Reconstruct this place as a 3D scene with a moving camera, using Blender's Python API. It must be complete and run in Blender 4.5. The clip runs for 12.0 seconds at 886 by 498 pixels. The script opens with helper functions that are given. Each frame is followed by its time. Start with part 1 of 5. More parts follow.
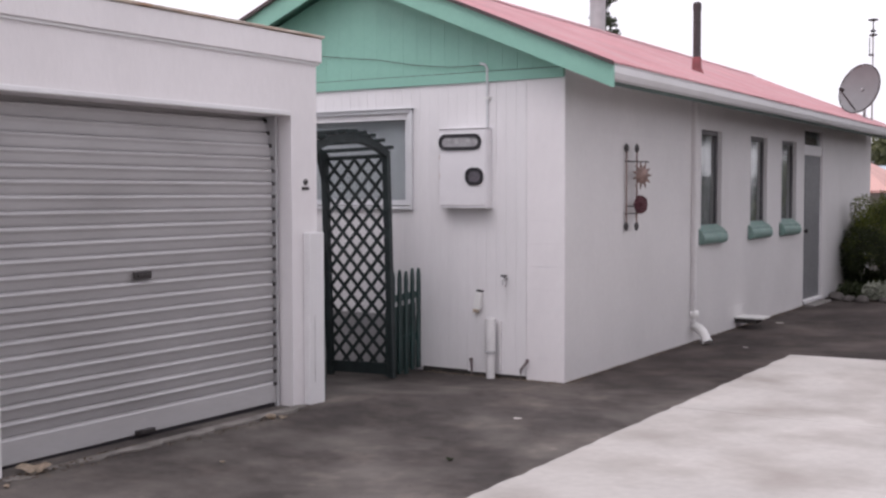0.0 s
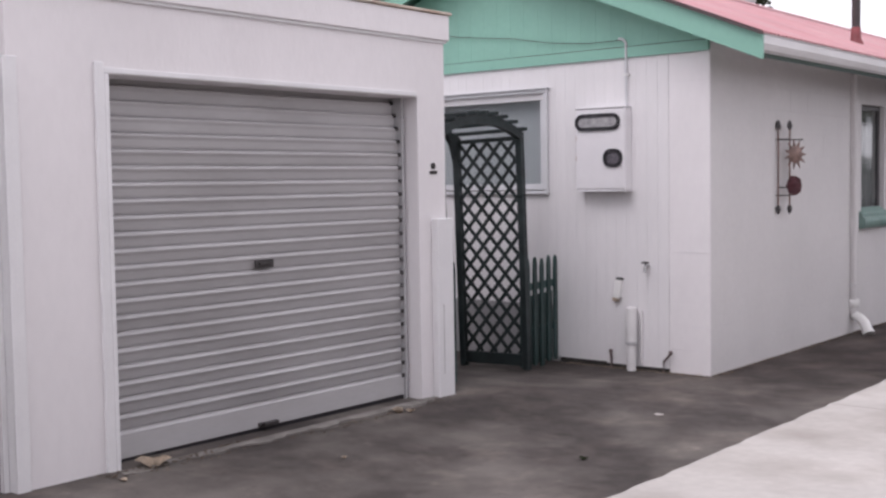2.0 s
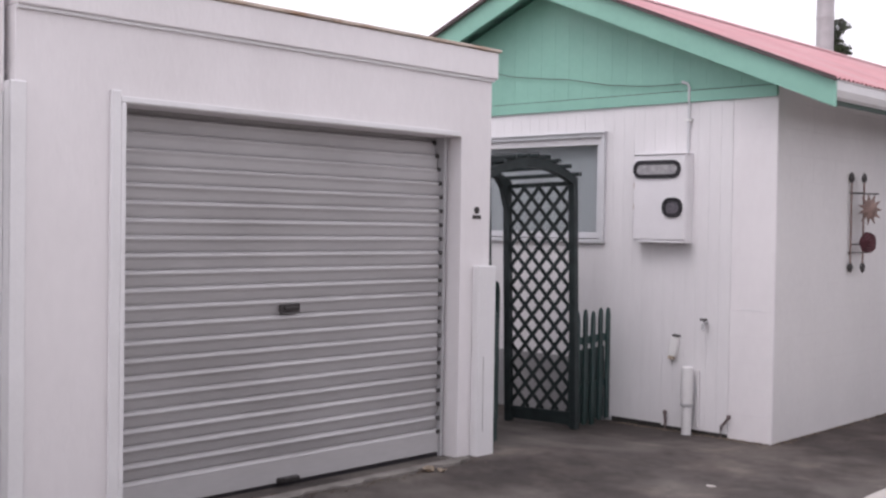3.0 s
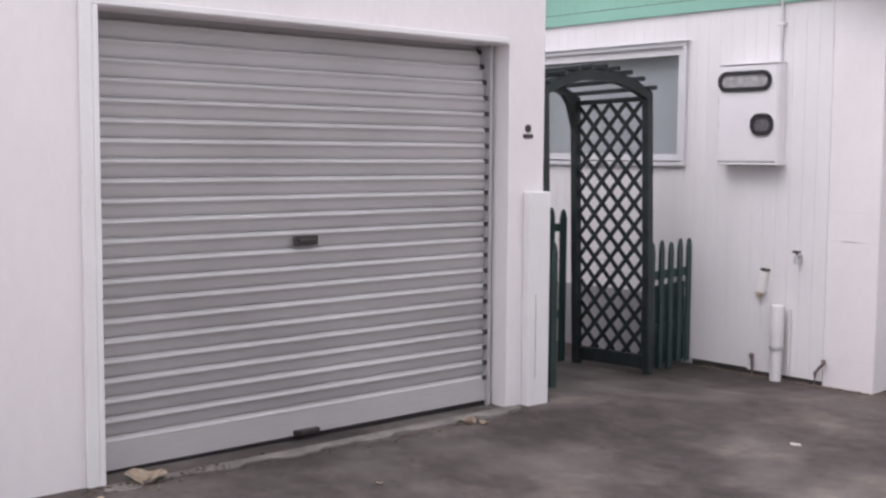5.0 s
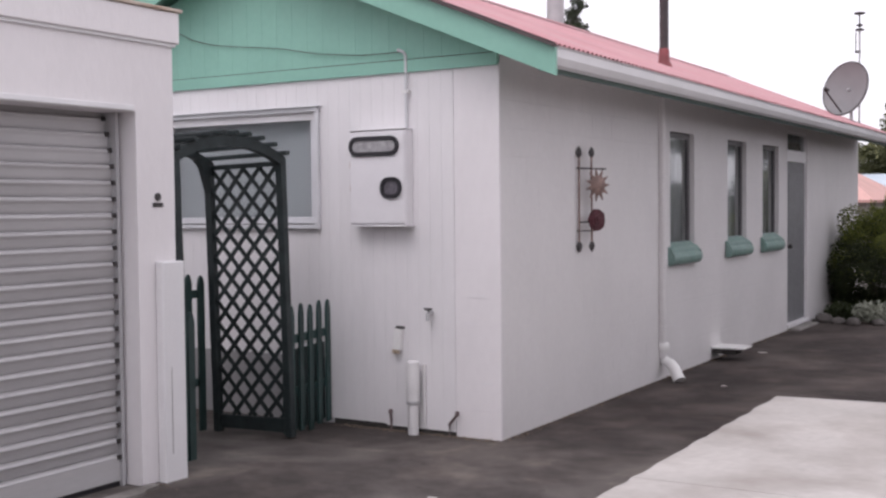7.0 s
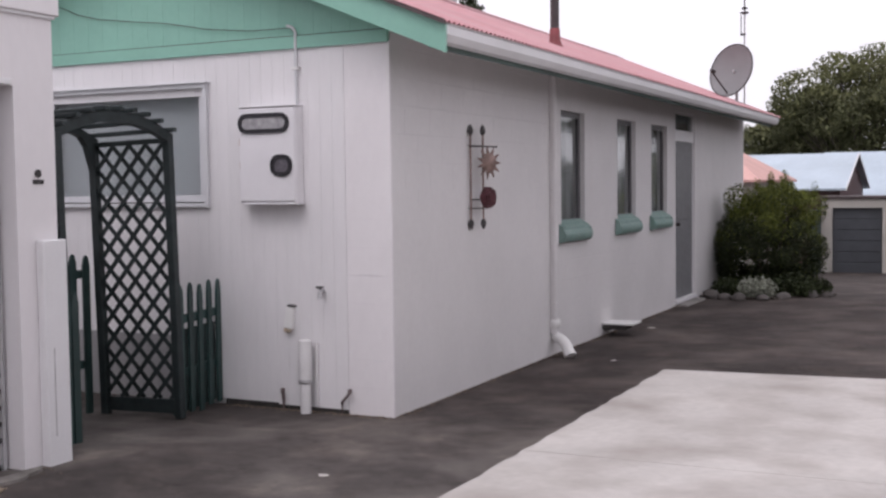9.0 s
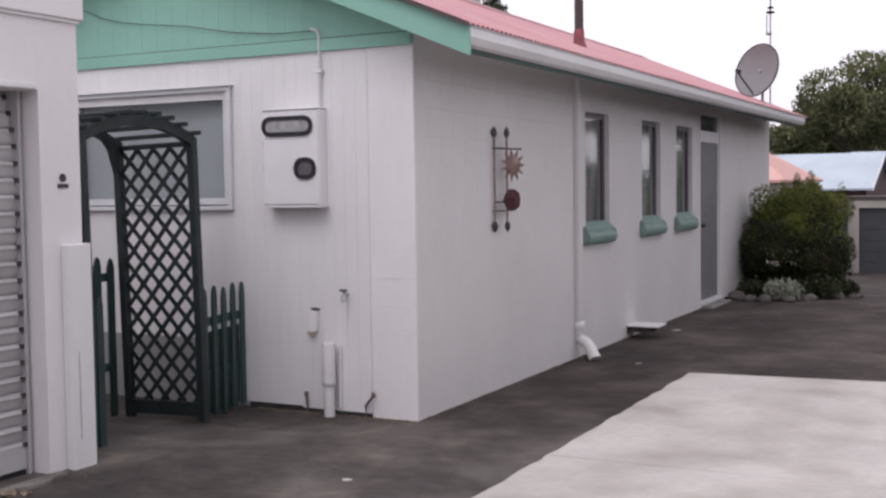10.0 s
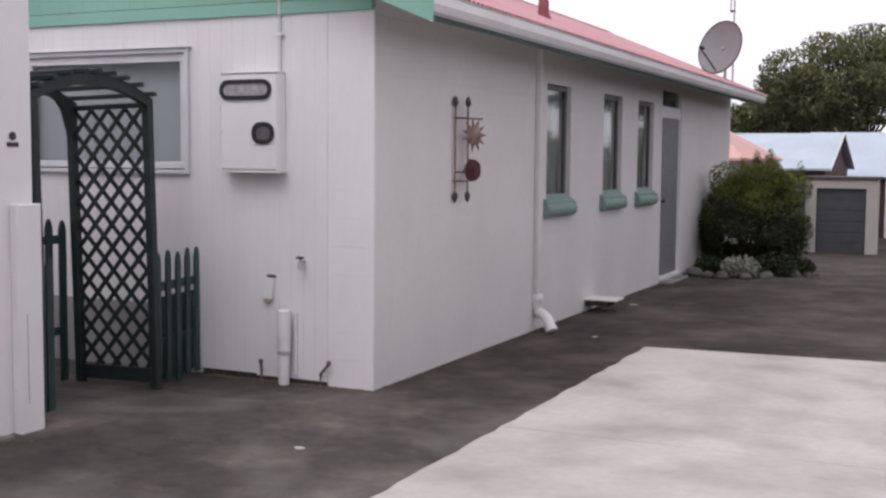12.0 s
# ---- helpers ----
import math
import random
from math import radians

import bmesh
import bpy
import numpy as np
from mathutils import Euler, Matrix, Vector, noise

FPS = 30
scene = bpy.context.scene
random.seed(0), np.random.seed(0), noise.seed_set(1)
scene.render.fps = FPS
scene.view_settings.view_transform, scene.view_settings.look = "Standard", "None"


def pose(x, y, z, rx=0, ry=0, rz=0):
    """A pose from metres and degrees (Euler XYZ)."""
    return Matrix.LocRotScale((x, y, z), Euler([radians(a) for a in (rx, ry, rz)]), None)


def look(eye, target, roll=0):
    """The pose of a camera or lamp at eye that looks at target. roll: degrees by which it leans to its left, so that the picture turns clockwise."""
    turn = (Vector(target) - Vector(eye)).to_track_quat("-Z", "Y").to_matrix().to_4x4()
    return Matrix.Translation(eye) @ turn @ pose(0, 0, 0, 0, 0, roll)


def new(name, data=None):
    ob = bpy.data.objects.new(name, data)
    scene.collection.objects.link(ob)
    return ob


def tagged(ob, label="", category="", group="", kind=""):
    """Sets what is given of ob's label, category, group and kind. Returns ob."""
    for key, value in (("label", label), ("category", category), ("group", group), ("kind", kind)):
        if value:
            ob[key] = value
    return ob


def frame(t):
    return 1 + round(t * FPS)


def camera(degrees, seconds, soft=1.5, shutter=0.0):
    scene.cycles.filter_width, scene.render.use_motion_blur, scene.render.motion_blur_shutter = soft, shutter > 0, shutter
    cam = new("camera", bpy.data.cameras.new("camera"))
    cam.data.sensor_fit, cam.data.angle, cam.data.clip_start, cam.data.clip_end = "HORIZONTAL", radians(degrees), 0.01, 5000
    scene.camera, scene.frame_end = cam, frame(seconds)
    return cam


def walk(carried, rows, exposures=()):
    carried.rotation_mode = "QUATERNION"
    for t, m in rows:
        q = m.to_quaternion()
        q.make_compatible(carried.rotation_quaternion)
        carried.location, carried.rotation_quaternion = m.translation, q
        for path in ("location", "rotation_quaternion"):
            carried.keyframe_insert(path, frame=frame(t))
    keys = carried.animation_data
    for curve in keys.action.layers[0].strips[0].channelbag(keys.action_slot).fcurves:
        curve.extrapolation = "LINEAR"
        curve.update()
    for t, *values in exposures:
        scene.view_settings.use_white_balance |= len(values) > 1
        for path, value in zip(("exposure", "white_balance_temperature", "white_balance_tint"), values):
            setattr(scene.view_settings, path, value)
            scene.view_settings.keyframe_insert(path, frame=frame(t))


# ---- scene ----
cam = camera(42.4, 12.0, soft=2.5)
PATH = [
    (0, (4.303, -8.878, 1.554), (3.246, -7.183, 1.457), -0.1),
    (0.5, (4.312, -8.863, 1.541), (3.189, -7.211, 1.44), 0.8),
    (1, (4.283, -8.804, 1.509), (2.985, -7.286, 1.408), 0.8),
    (1.5, (4.272, -8.696, 1.527), (2.972, -7.18, 1.419), -1.2),
    (2, (4.169, -8.484, 1.516), (2.902, -6.94, 1.401), -0.9),
    (2.5, (4.062, -8.28, 1.539), (2.816, -6.726, 1.363), -1.3),
    (3, (4.023, -8.008, 1.533), (2.662, -6.544, 1.492), 0.9),
    (3.2, (4.039, -7.891, 1.552), (2.633, -6.47, 1.502), 1.9),
    (4.8, (3.69, -7.165, 1.502), (2.186, -5.855, 1.358), 0.1),
    (5, (3.706, -7.105, 1.49), (2.214, -5.784, 1.323), 0.4),
    (5.5, (3.666, -7.031, 1.484), (2.207, -5.675, 1.3), 0.3),
    (6, (3.678, -7.039, 1.529), (2.348, -5.552, 1.388), 0.5),
    (6.5, (3.714, -7.04, 1.544), (2.534, -5.428, 1.437), 0.2),
    (7, (3.755, -7.05, 1.569), (2.728, -5.336, 1.494), -0.6),
    (7.5, (3.756, -7.047, 1.565), (2.836, -5.272, 1.496), -0.8),
    (7.7, (3.765, -7.036, 1.564), (2.865, -5.251, 1.492), -0.9),
    (9.3, (3.797, -7.024, 1.536), (2.926, -5.228, 1.414), -0.8),
    (9.5, (3.789, -7.012, 1.541), (2.881, -5.235, 1.404), -0.5),
    (10, (3.781, -7.002, 1.56), (2.874, -5.223, 1.451), -0.8),
    (10.5, (3.805, -7.004, 1.579), (2.984, -5.181, 1.533), -0.7),
    (11, (3.797, -7.011, 1.548), (3.011, -5.172, 1.512), -0.2),
    (11.5, (3.817, -7.019, 1.562), (3.047, -5.175, 1.497), 0.3),
    (12, (3.769, -6.939, 1.537), (2.925, -5.133, 1.379), 0.5),
]
EXPOSURES = [(0.0, 0.02), (1.5, 0.13), (2.5, 0.15), (3.0, 0.16), (5.0, 0.40), (5.5, 0.50), (6.5, 0.21), (7.5, 0.0), (9.5, -0.05), (12.0, -0.05)]
KELVIN, TINT, STOPS = 6280, 20, -0.115
walk(cam, [(t, look(eye, target, roll)) for t, eye, target, roll in PATH], [(t, s + STOPS, KELVIN, TINT) for t, s in EXPOSURES])

# ---- light ----
CLOUD_LOW, CLOUD_HIGH = 10.2, 12.6
world = bpy.data.worlds.new("overcast_sky")
scene.world = world
world.use_nodes = True
wn = world.node_tree
wn.nodes.clear()
sky = wn.nodes.new("ShaderNodeTexSky")
sky.sky_type, sky.sun_disc = "NISHITA", False
sky.sun_elevation, sky.sun_rotation = radians(52), radians(176)
sky.air_density, sky.dust_density, sky.ozone_density = 1.0, 4.0, 1.0
grey = wn.nodes.new("ShaderNodeHueSaturation")
grey.inputs["Saturation"].default_value = 0.10
bg = wn.nodes.new("ShaderNodeBackground")
bg.inputs["Strength"].default_value = 0.12
wout = wn.nodes.new("ShaderNodeOutputWorld")
wn.links.new(sky.outputs[0], grey.inputs["Color"])
# an even cloud layer, brighter overhead, covers most of the clear sky
coord = wn.nodes.new("ShaderNodeTexCoord")
sep = wn.nodes.new("ShaderNodeSeparateXYZ")
rise = wn.nodes.new("ShaderNodeMapRange")
rise.inputs["To Min"].default_value, rise.inputs["To Max"].default_value = CLOUD_LOW, CLOUD_HIGH
cloud = wn.nodes.new("ShaderNodeCombineColor")
cover = wn.nodes.new("ShaderNodeMix")
cover.data_type = "RGBA"
cover.inputs[0].default_value = 0.88
wn.links.new(coord.outputs["Generated"], sep.inputs[0])
wn.links.new(sep.outputs["Z"], rise.inputs["Value"])
for i in range(3):
    wn.links.new(rise.outputs[0], cloud.inputs[i])
wn.links.new(grey.outputs[0], cover.inputs[6])
wn.links.new(cloud.outputs[0], cover.inputs[7])
wn.links.new(cover.outputs[2], bg.inputs["Color"])
wn.links.new(bg.outputs[0], wout.inputs["Surface"])

sun = new("sun", bpy.data.lights.new("sun", "SUN"))
sun.data.energy, sun.data.angle, sun.data.color = 0.8, radians(30), (1.0, 0.97, 0.93)
sun.matrix_world = look((-1, -14, 20), (0, 0, 0))


# ---- materials ----
def surface(name, base, rough=0.6, metal=0.0, vary=0.12, scale=3.0, dirt=None, dirt_amount=0.0, dirt_scale=1.2,
            bump=0.1, bump_scale=60.0, stretch=(1, 1, 1), random_tone=0.0, spec=0.5):
    """A painted, stone or metal surface with tone at two scales, optional stains and fine relief."""
    m = bpy.data.materials.new(name)
    m.use_nodes = True
    t = m.node_tree
    b = t.nodes["Principled BSDF"]
    b.inputs["Roughness"].default_value, b.inputs["Metallic"].default_value = rough, metal
    b.inputs["Specular IOR Level"].default_value = spec
    geo = t.nodes.new("ShaderNodeNewGeometry")
    mp = t.nodes.new("ShaderNodeMapping")
    mp.inputs["Scale"].default_value = stretch
    t.links.new(geo.outputs["Position"], mp.inputs["Vector"])

    def noise_tex(s, detail=4.0):
        n = t.nodes.new("ShaderNodeTexNoise")
        n.inputs["Scale"].default_value, n.inputs["Detail"].default_value = s, detail
        t.links.new(mp.outputs[0], n.inputs["Vector"])
        return n.outputs["Fac"]

    def ramp(fac, a, b_, lo, hi):
        r = t.nodes.new("ShaderNodeMapRange")
        r.inputs["From Min"].default_value, r.inputs["From Max"].default_value = lo, hi
        r.inputs["To Min"].default_value, r.inputs["To Max"].default_value = a, b_
        t.links.new(fac, r.inputs["Value"])
        return r.outputs[0]

    def mix(fac, a, b_, mode="MIX"):
        x = t.nodes.new("ShaderNodeMix")
        x.data_type, x.blend_type = "RGBA", mode
        for sock, v in ((x.inputs[0], fac), (x.inputs[6], a), (x.inputs[7], b_)):
            if isinstance(v, (float, int)):
                sock.default_value = v
            elif isinstance(v, tuple):
                sock.default_value = (*v, 1)
            else:
                t.links.new(v, sock)
        return x.outputs[2]

    dark = tuple(c * (1 - vary) for c in base)
    lite = tuple(min(1, c * (1 + vary)) for c in base)
    col = mix(ramp(noise_tex(scale), 0, 1, 0.3, 0.7), dark, lite)
    fine = ramp(noise_tex(scale * 14, 3.0), 1 - vary * 0.6, 1 + vary * 0.4, 0.3, 0.7)
    grain = t.nodes.new("ShaderNodeCombineColor")
    for i in range(3):
        t.links.new(fine, grain.inputs[i])
    col = mix(1.0, col, grain.outputs[0], "MULTIPLY")
    if dirt:
        col = mix(ramp(noise_tex(dirt_scale, 8.0), 0, dirt_amount, 0.45, 0.72), col, dirt)
    if random_tone:
        info = t.nodes.new("ShaderNodeObjectInfo")
        tone = ramp(info.outputs["Random"], 1 - random_tone, 1 + random_tone, 0, 1)
        g2 = t.nodes.new("ShaderNodeCombineColor")
        for i in range(3):
            t.links.new(tone, g2.inputs[i])
        col = mix(1.0, col, g2.outputs[0], "MULTIPLY")
    t.links.new(col, b.inputs["Base Color"])
    if bump:
        bp = t.nodes.new("ShaderNodeBump")
        bp.inputs["Strength"].default_value, bp.inputs["Distance"].default_value = bump, 0.004
        t.links.new(noise_tex(bump_scale, 6.0), bp.inputs["Height"])
        t.links.new(bp.outputs[0], b.inputs["Normal"])
    r = ramp(noise_tex(scale * 5), max(0.03, rough - 0.08), min(1, rough + 0.08), 0.3, 0.7)
    t.links.new(r, b.inputs["Roughness"])
    return m


def glass_sheet(name, tint, rough=0.03):
    m = bpy.data.materials.new(name)
    m.use_nodes = True
    b = m.node_tree.nodes["Principled BSDF"]
    b.inputs["Base Color"].default_value = (*tint, 1)
    b.inputs["Roughness"].default_value = rough
    b.inputs["Transmission Weight"].default_value = 1.0
    b.inputs["IOR"].default_value = 1.45
    return m


M_BLOCK = surface("white_painted_blockwork", (0.66, 0.64, 0.64), 0.6, vary=0.035, scale=1.3, dirt=(0.50, 0.49, 0.48), dirt_amount=0.22,
                  dirt_scale=0.9, bump=0.5, bump_scale=90, spec=0.3)
M_BOARD = surface("white_painted_board", (0.74, 0.72, 0.73), 0.5, vary=0.03, scale=2.0, dirt=(0.55, 0.54, 0.54), dirt_amount=0.25,
                  dirt_scale=1.6, bump=0.25, bump_scale=70, stretch=(1, 1, 0.25), random_tone=0.006, spec=0.35)
M_PLASTER = surface("white_painted_plaster", (0.765, 0.735, 0.745), 0.6, vary=0.03, scale=1.4, dirt=(0.58, 0.55, 0.55), dirt_amount=0.22,
                    dirt_scale=1.1, bump=0.35, bump_scale=50, stretch=(1, 1, 0.5), spec=0.3)
M_TRIM = surface("white_gloss_trim", (0.74, 0.73, 0.74), 0.4, vary=0.03, scale=4, dirt=(0.52, 0.50, 0.49), dirt_amount=0.2, bump=0.1)
M_PVC = surface("white_plastic", (0.76, 0.75, 0.74), 0.4, vary=0.04, scale=6, dirt=(0.5, 0.48, 0.45), dirt_amount=0.25, bump=0.05)
M_FASCIA = surface("shaded_grey_green_paint", (0.115, 0.17, 0.155), 0.6, vary=0.12, scale=1.5, dirt=(0.08, 0.09, 0.085), dirt_amount=0.4)
M_GREEN = surface("mint_green_paint", (0.232, 0.462, 0.372), 0.5, vary=0.05, scale=1.8, dirt=(0.20, 0.41, 0.33), dirt_amount=0.3, bump=0.15, random_tone=0.015)
M_SILL = surface("teal_green_sill_paint", (0.19, 0.285, 0.258), 0.45, vary=0.1, scale=6, dirt=(0.13, 0.26, 0.22), dirt_amount=0.5, dirt_scale=5)
M_ROOF = surface("faded_pink_roof_iron", (0.50, 0.235, 0.25), 0.6, vary=0.10, scale=1.4, dirt=(0.50, 0.31, 0.32), dirt_amount=0.8, dirt_scale=1.7,
                 bump=0.1, random_tone=0.03)
M_FLASH = surface("dark_edge_flashing", (0.07, 0.05, 0.05), 0.5, vary=0.2, scale=8)
M_CAP = surface("rusty_parapet_capping", (0.50, 0.42, 0.36), 0.7, vary=0.25, scale=5, dirt=(0.30, 0.16, 0.08), dirt_amount=0.7, dirt_scale=4)
M_DOOR = surface("grey_steel_curtain", (0.455, 0.445, 0.45), 0.38, vary=0.05, scale=2.5, dirt=(0.30, 0.285, 0.285), dirt_amount=0.4, dirt_scale=2.0,
                 bump=0.06, stretch=(1, 0.4, 1.5), random_tone=0.02)
M_DARK = surface("dark_metal", (0.05, 0.045, 0.045), 0.45, 0.3, vary=0.2, scale=20)
M_BROWN = surface("brown_shaded_timber", (0.16, 0.12, 0.12), 0.7, vary=0.2, scale=8, stretch=(1, 1, 0.2))
M_ARCH = surface("dark_green_painted_timber", (0.012, 0.020, 0.021), 0.55, vary=0.25, scale=9, dirt=(0.04, 0.055, 0.055), dirt_amount=0.4, dirt_scale=6, bump=0.2)
M_PICKET = surface("bottle_green_painted_picket", (0.018, 0.045, 0.042), 0.55, vary=0.2, scale=9, dirt=(0.04, 0.075, 0.07), dirt_amount=0.5,
                   dirt_scale=5, stretch=(1, 1, 0.25), bump=0.2, random_tone=0.15)
M_ASPHALT = surface("worn_asphalt", (0.077, 0.066, 0.062), 0.9, vary=0.35, scale=0.6, dirt=(0.20, 0.18, 0.165), dirt_amount=0.8, dirt_scale=1.1,
                    bump=0.9, bump_scale=140, spec=0.25)
M_CONCRETE = surface("pale_concrete", (0.50, 0.47, 0.445), 0.85, vary=0.10, scale=1.1, dirt=(0.33, 0.295, 0.27), dirt_amount=0.85, dirt_scale=1.5,
                     bump=0.5, bump_scale=120, spec=0.25)
M_STEP = surface("grimy_concrete", (0.24, 0.225, 0.215), 0.9, vary=0.2, scale=3, dirt=(0.13, 0.12, 0.11), dirt_amount=0.6, dirt_scale=4, bump=0.5)
M_BASE_BAND = surface("plain_grey_band", (0.30, 0.295, 0.30), 0.8, vary=0.1, scale=2, dirt=(0.28, 0.27, 0.265), dirt_amount=0.4, dirt_scale=3, bump=0.4)
M_APRON = surface("pale_worn_threshold", (0.20, 0.185, 0.172), 0.9, vary=0.25, scale=6, dirt=(0.10, 0.09, 0.08), dirt_amount=0.9, dirt_scale=5, bump=0.6)
M_PIPE = surface("painted_pipe", (0.66, 0.645, 0.645), 0.7, vary=0.06, scale=6, dirt=(0.5, 0.48, 0.47), dirt_amount=0.3, spec=0.25)
M_GRASS = surface("far_grass", (0.035, 0.048, 0.02), 0.9, vary=0.4, scale=0.6, bump=0.6, bump_scale=20)
M_EDGE = surface("dark_gap_and_shade", (0.035, 0.032, 0.03), 0.9, vary=0.3, scale=6)
M_ALU = surface("pale_aluminium_frame", (0.62, 0.62, 0.64), 0.4, 0.0, vary=0.04, scale=5)
M_BLIND = surface("grey_roller_blind", (0.40, 0.41, 0.43), 0.75, vary=0.04, scale=2, stretch=(1, 1, 0.3))
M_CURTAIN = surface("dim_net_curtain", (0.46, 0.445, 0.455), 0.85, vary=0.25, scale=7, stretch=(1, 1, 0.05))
M_GDOOR = surface("grey_painted_door", (0.18, 0.18, 0.19), 0.5, vary=0.06, scale=4, dirt=(0.2, 0.2, 0.2), dirt_amount=0.3)
M_GLASS = glass_sheet("window_glass", (0.86, 0.90, 0.90))
M_METER = surface("meter_box_paint", (0.74, 0.72, 0.74), 0.4, vary=0.025, scale=5, dirt=(0.6, 0.58, 0.58), dirt_amount=0.3)
M_SEAL = surface("black_rubber_seal", (0.018, 0.016, 0.02), 0.55, vary=0.2, scale=20)
M_DIAL = surface("grey_meter_face", (0.36, 0.35, 0.36), 0.3, vary=0.3, scale=16)
M_DIAL_DARK = surface("dark_meter_face", (0.12, 0.11, 0.125), 0.3, vary=0.3, scale=16)
M_FRAME = surface("dark_window_frame", (0.10, 0.095, 0.10), 0.45, vary=0.08, scale=6)
M_GALV = surface("galvanised_steel", (0.44, 0.435, 0.445), 0.5, 0.15, vary=0.1, scale=7)
M_FLUE = surface("brown_flue_pipe", (0.055, 0.045, 0.047), 0.6, 0.0, vary=0.2, scale=8)
M_BOOT = surface("red_flashing_boot", (0.22, 0.05, 0.055), 0.6, vary=0.2, scale=8)
M_DISH = surface("grey_dish_coating", (0.235, 0.235, 0.24), 0.55, vary=0.06, scale=4, dirt=(0.19, 0.19, 0.19), dirt_amount=0.5)
M_RUST = surface("rusty_copper", (0.23, 0.155, 0.135), 0.55, 0.3, vary=0.35, scale=18)
M_ROSE = surface("dark_red_enamel", (0.095, 0.032, 0.040), 0.45, 0.2, vary=0.35, scale=18)
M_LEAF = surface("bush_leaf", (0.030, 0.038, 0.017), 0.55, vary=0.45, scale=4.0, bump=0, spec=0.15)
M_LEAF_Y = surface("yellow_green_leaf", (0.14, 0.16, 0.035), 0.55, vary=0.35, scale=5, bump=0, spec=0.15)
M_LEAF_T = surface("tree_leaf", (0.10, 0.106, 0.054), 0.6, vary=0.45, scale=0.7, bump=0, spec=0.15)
# lit copy of the tree leaf: daylight on crown tops put into the colour
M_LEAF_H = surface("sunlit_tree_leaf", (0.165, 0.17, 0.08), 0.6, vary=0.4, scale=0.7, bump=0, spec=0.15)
M_LEAF_D = surface("dark_strap_leaf", (0.045, 0.055, 0.03), 0.6, vary=0.4, scale=2, bump=0, spec=0.15)
M_LEAF_G = surface("silver_grey_leaf", (0.26, 0.27, 0.22), 0.7, vary=0.3, scale=9, bump=0, spec=0.15)
M_DRY = surface("dry_brown_leaf", (0.50, 0.41, 0.32), 0.8, vary=0.35, scale=30)
M_LITTER = surface("brown_litter", (0.13, 0.095, 0.07), 0.9, vary=0.5, scale=25, bump=0)
M_GRIT = surface("brown_grit", (0.19, 0.145, 0.11), 0.95, vary=0.4, scale=25, bump=0)
M_BARK = surface("bark", (0.075, 0.06, 0.05), 0.9, vary=0.3, scale=6, bump=0.6)
M_STONE = surface("garden_stone", (0.09, 0.08, 0.075), 0.9, vary=0.35, scale=6, bump=0.5)
M_SOIL = surface("garden_soil", (0.045, 0.035, 0.028), 0.95, vary=0.3, scale=8, bump=0.8)
M_BRICKISH = surface("unseen_wall_plain", (0.16, 0.14, 0.125), 0.9, vary=0.2, scale=1.5, bump=0.5)
M_FARWALL = surface("cream_render", (0.44, 0.41, 0.375), 0.7, vary=0.05, scale=2)
M_SLATE = surface("slate_grey_door", (0.060, 0.064, 0.074), 0.5, vary=0.1, scale=3)
M_FARROOF = surface("pale_blue_grey_roof", (0.42, 0.49, 0.55), 0.5, vary=0.08, scale=0.7)
M_FARPINK = surface("salmon_tile_roof", (0.62, 0.36, 0.32), 0.7, vary=0.08, scale=1.5)
M_FARBROWN = surface("brown_weatherboard", (0.085, 0.045, 0.045), 0.7, vary=0.2, scale=2)
M_CAR = surface("dark_blue_car_paint", (0.03, 0.033, 0.045), 0.25, 0.3, vary=0.1, scale=2)
M_CARGLASS = surface("car_window", (0.30, 0.31, 0.33), 0.08, 0.0, vary=0.1, scale=2)
M_TYRE = surface("tyre_rubber", (0.02, 0.02, 0.02), 0.8, vary=0.2, scale=10)
M_FENCE = surface("dark_green_fence", (0.03, 0.05, 0.045), 0.7, vary=0.2, scale=6)


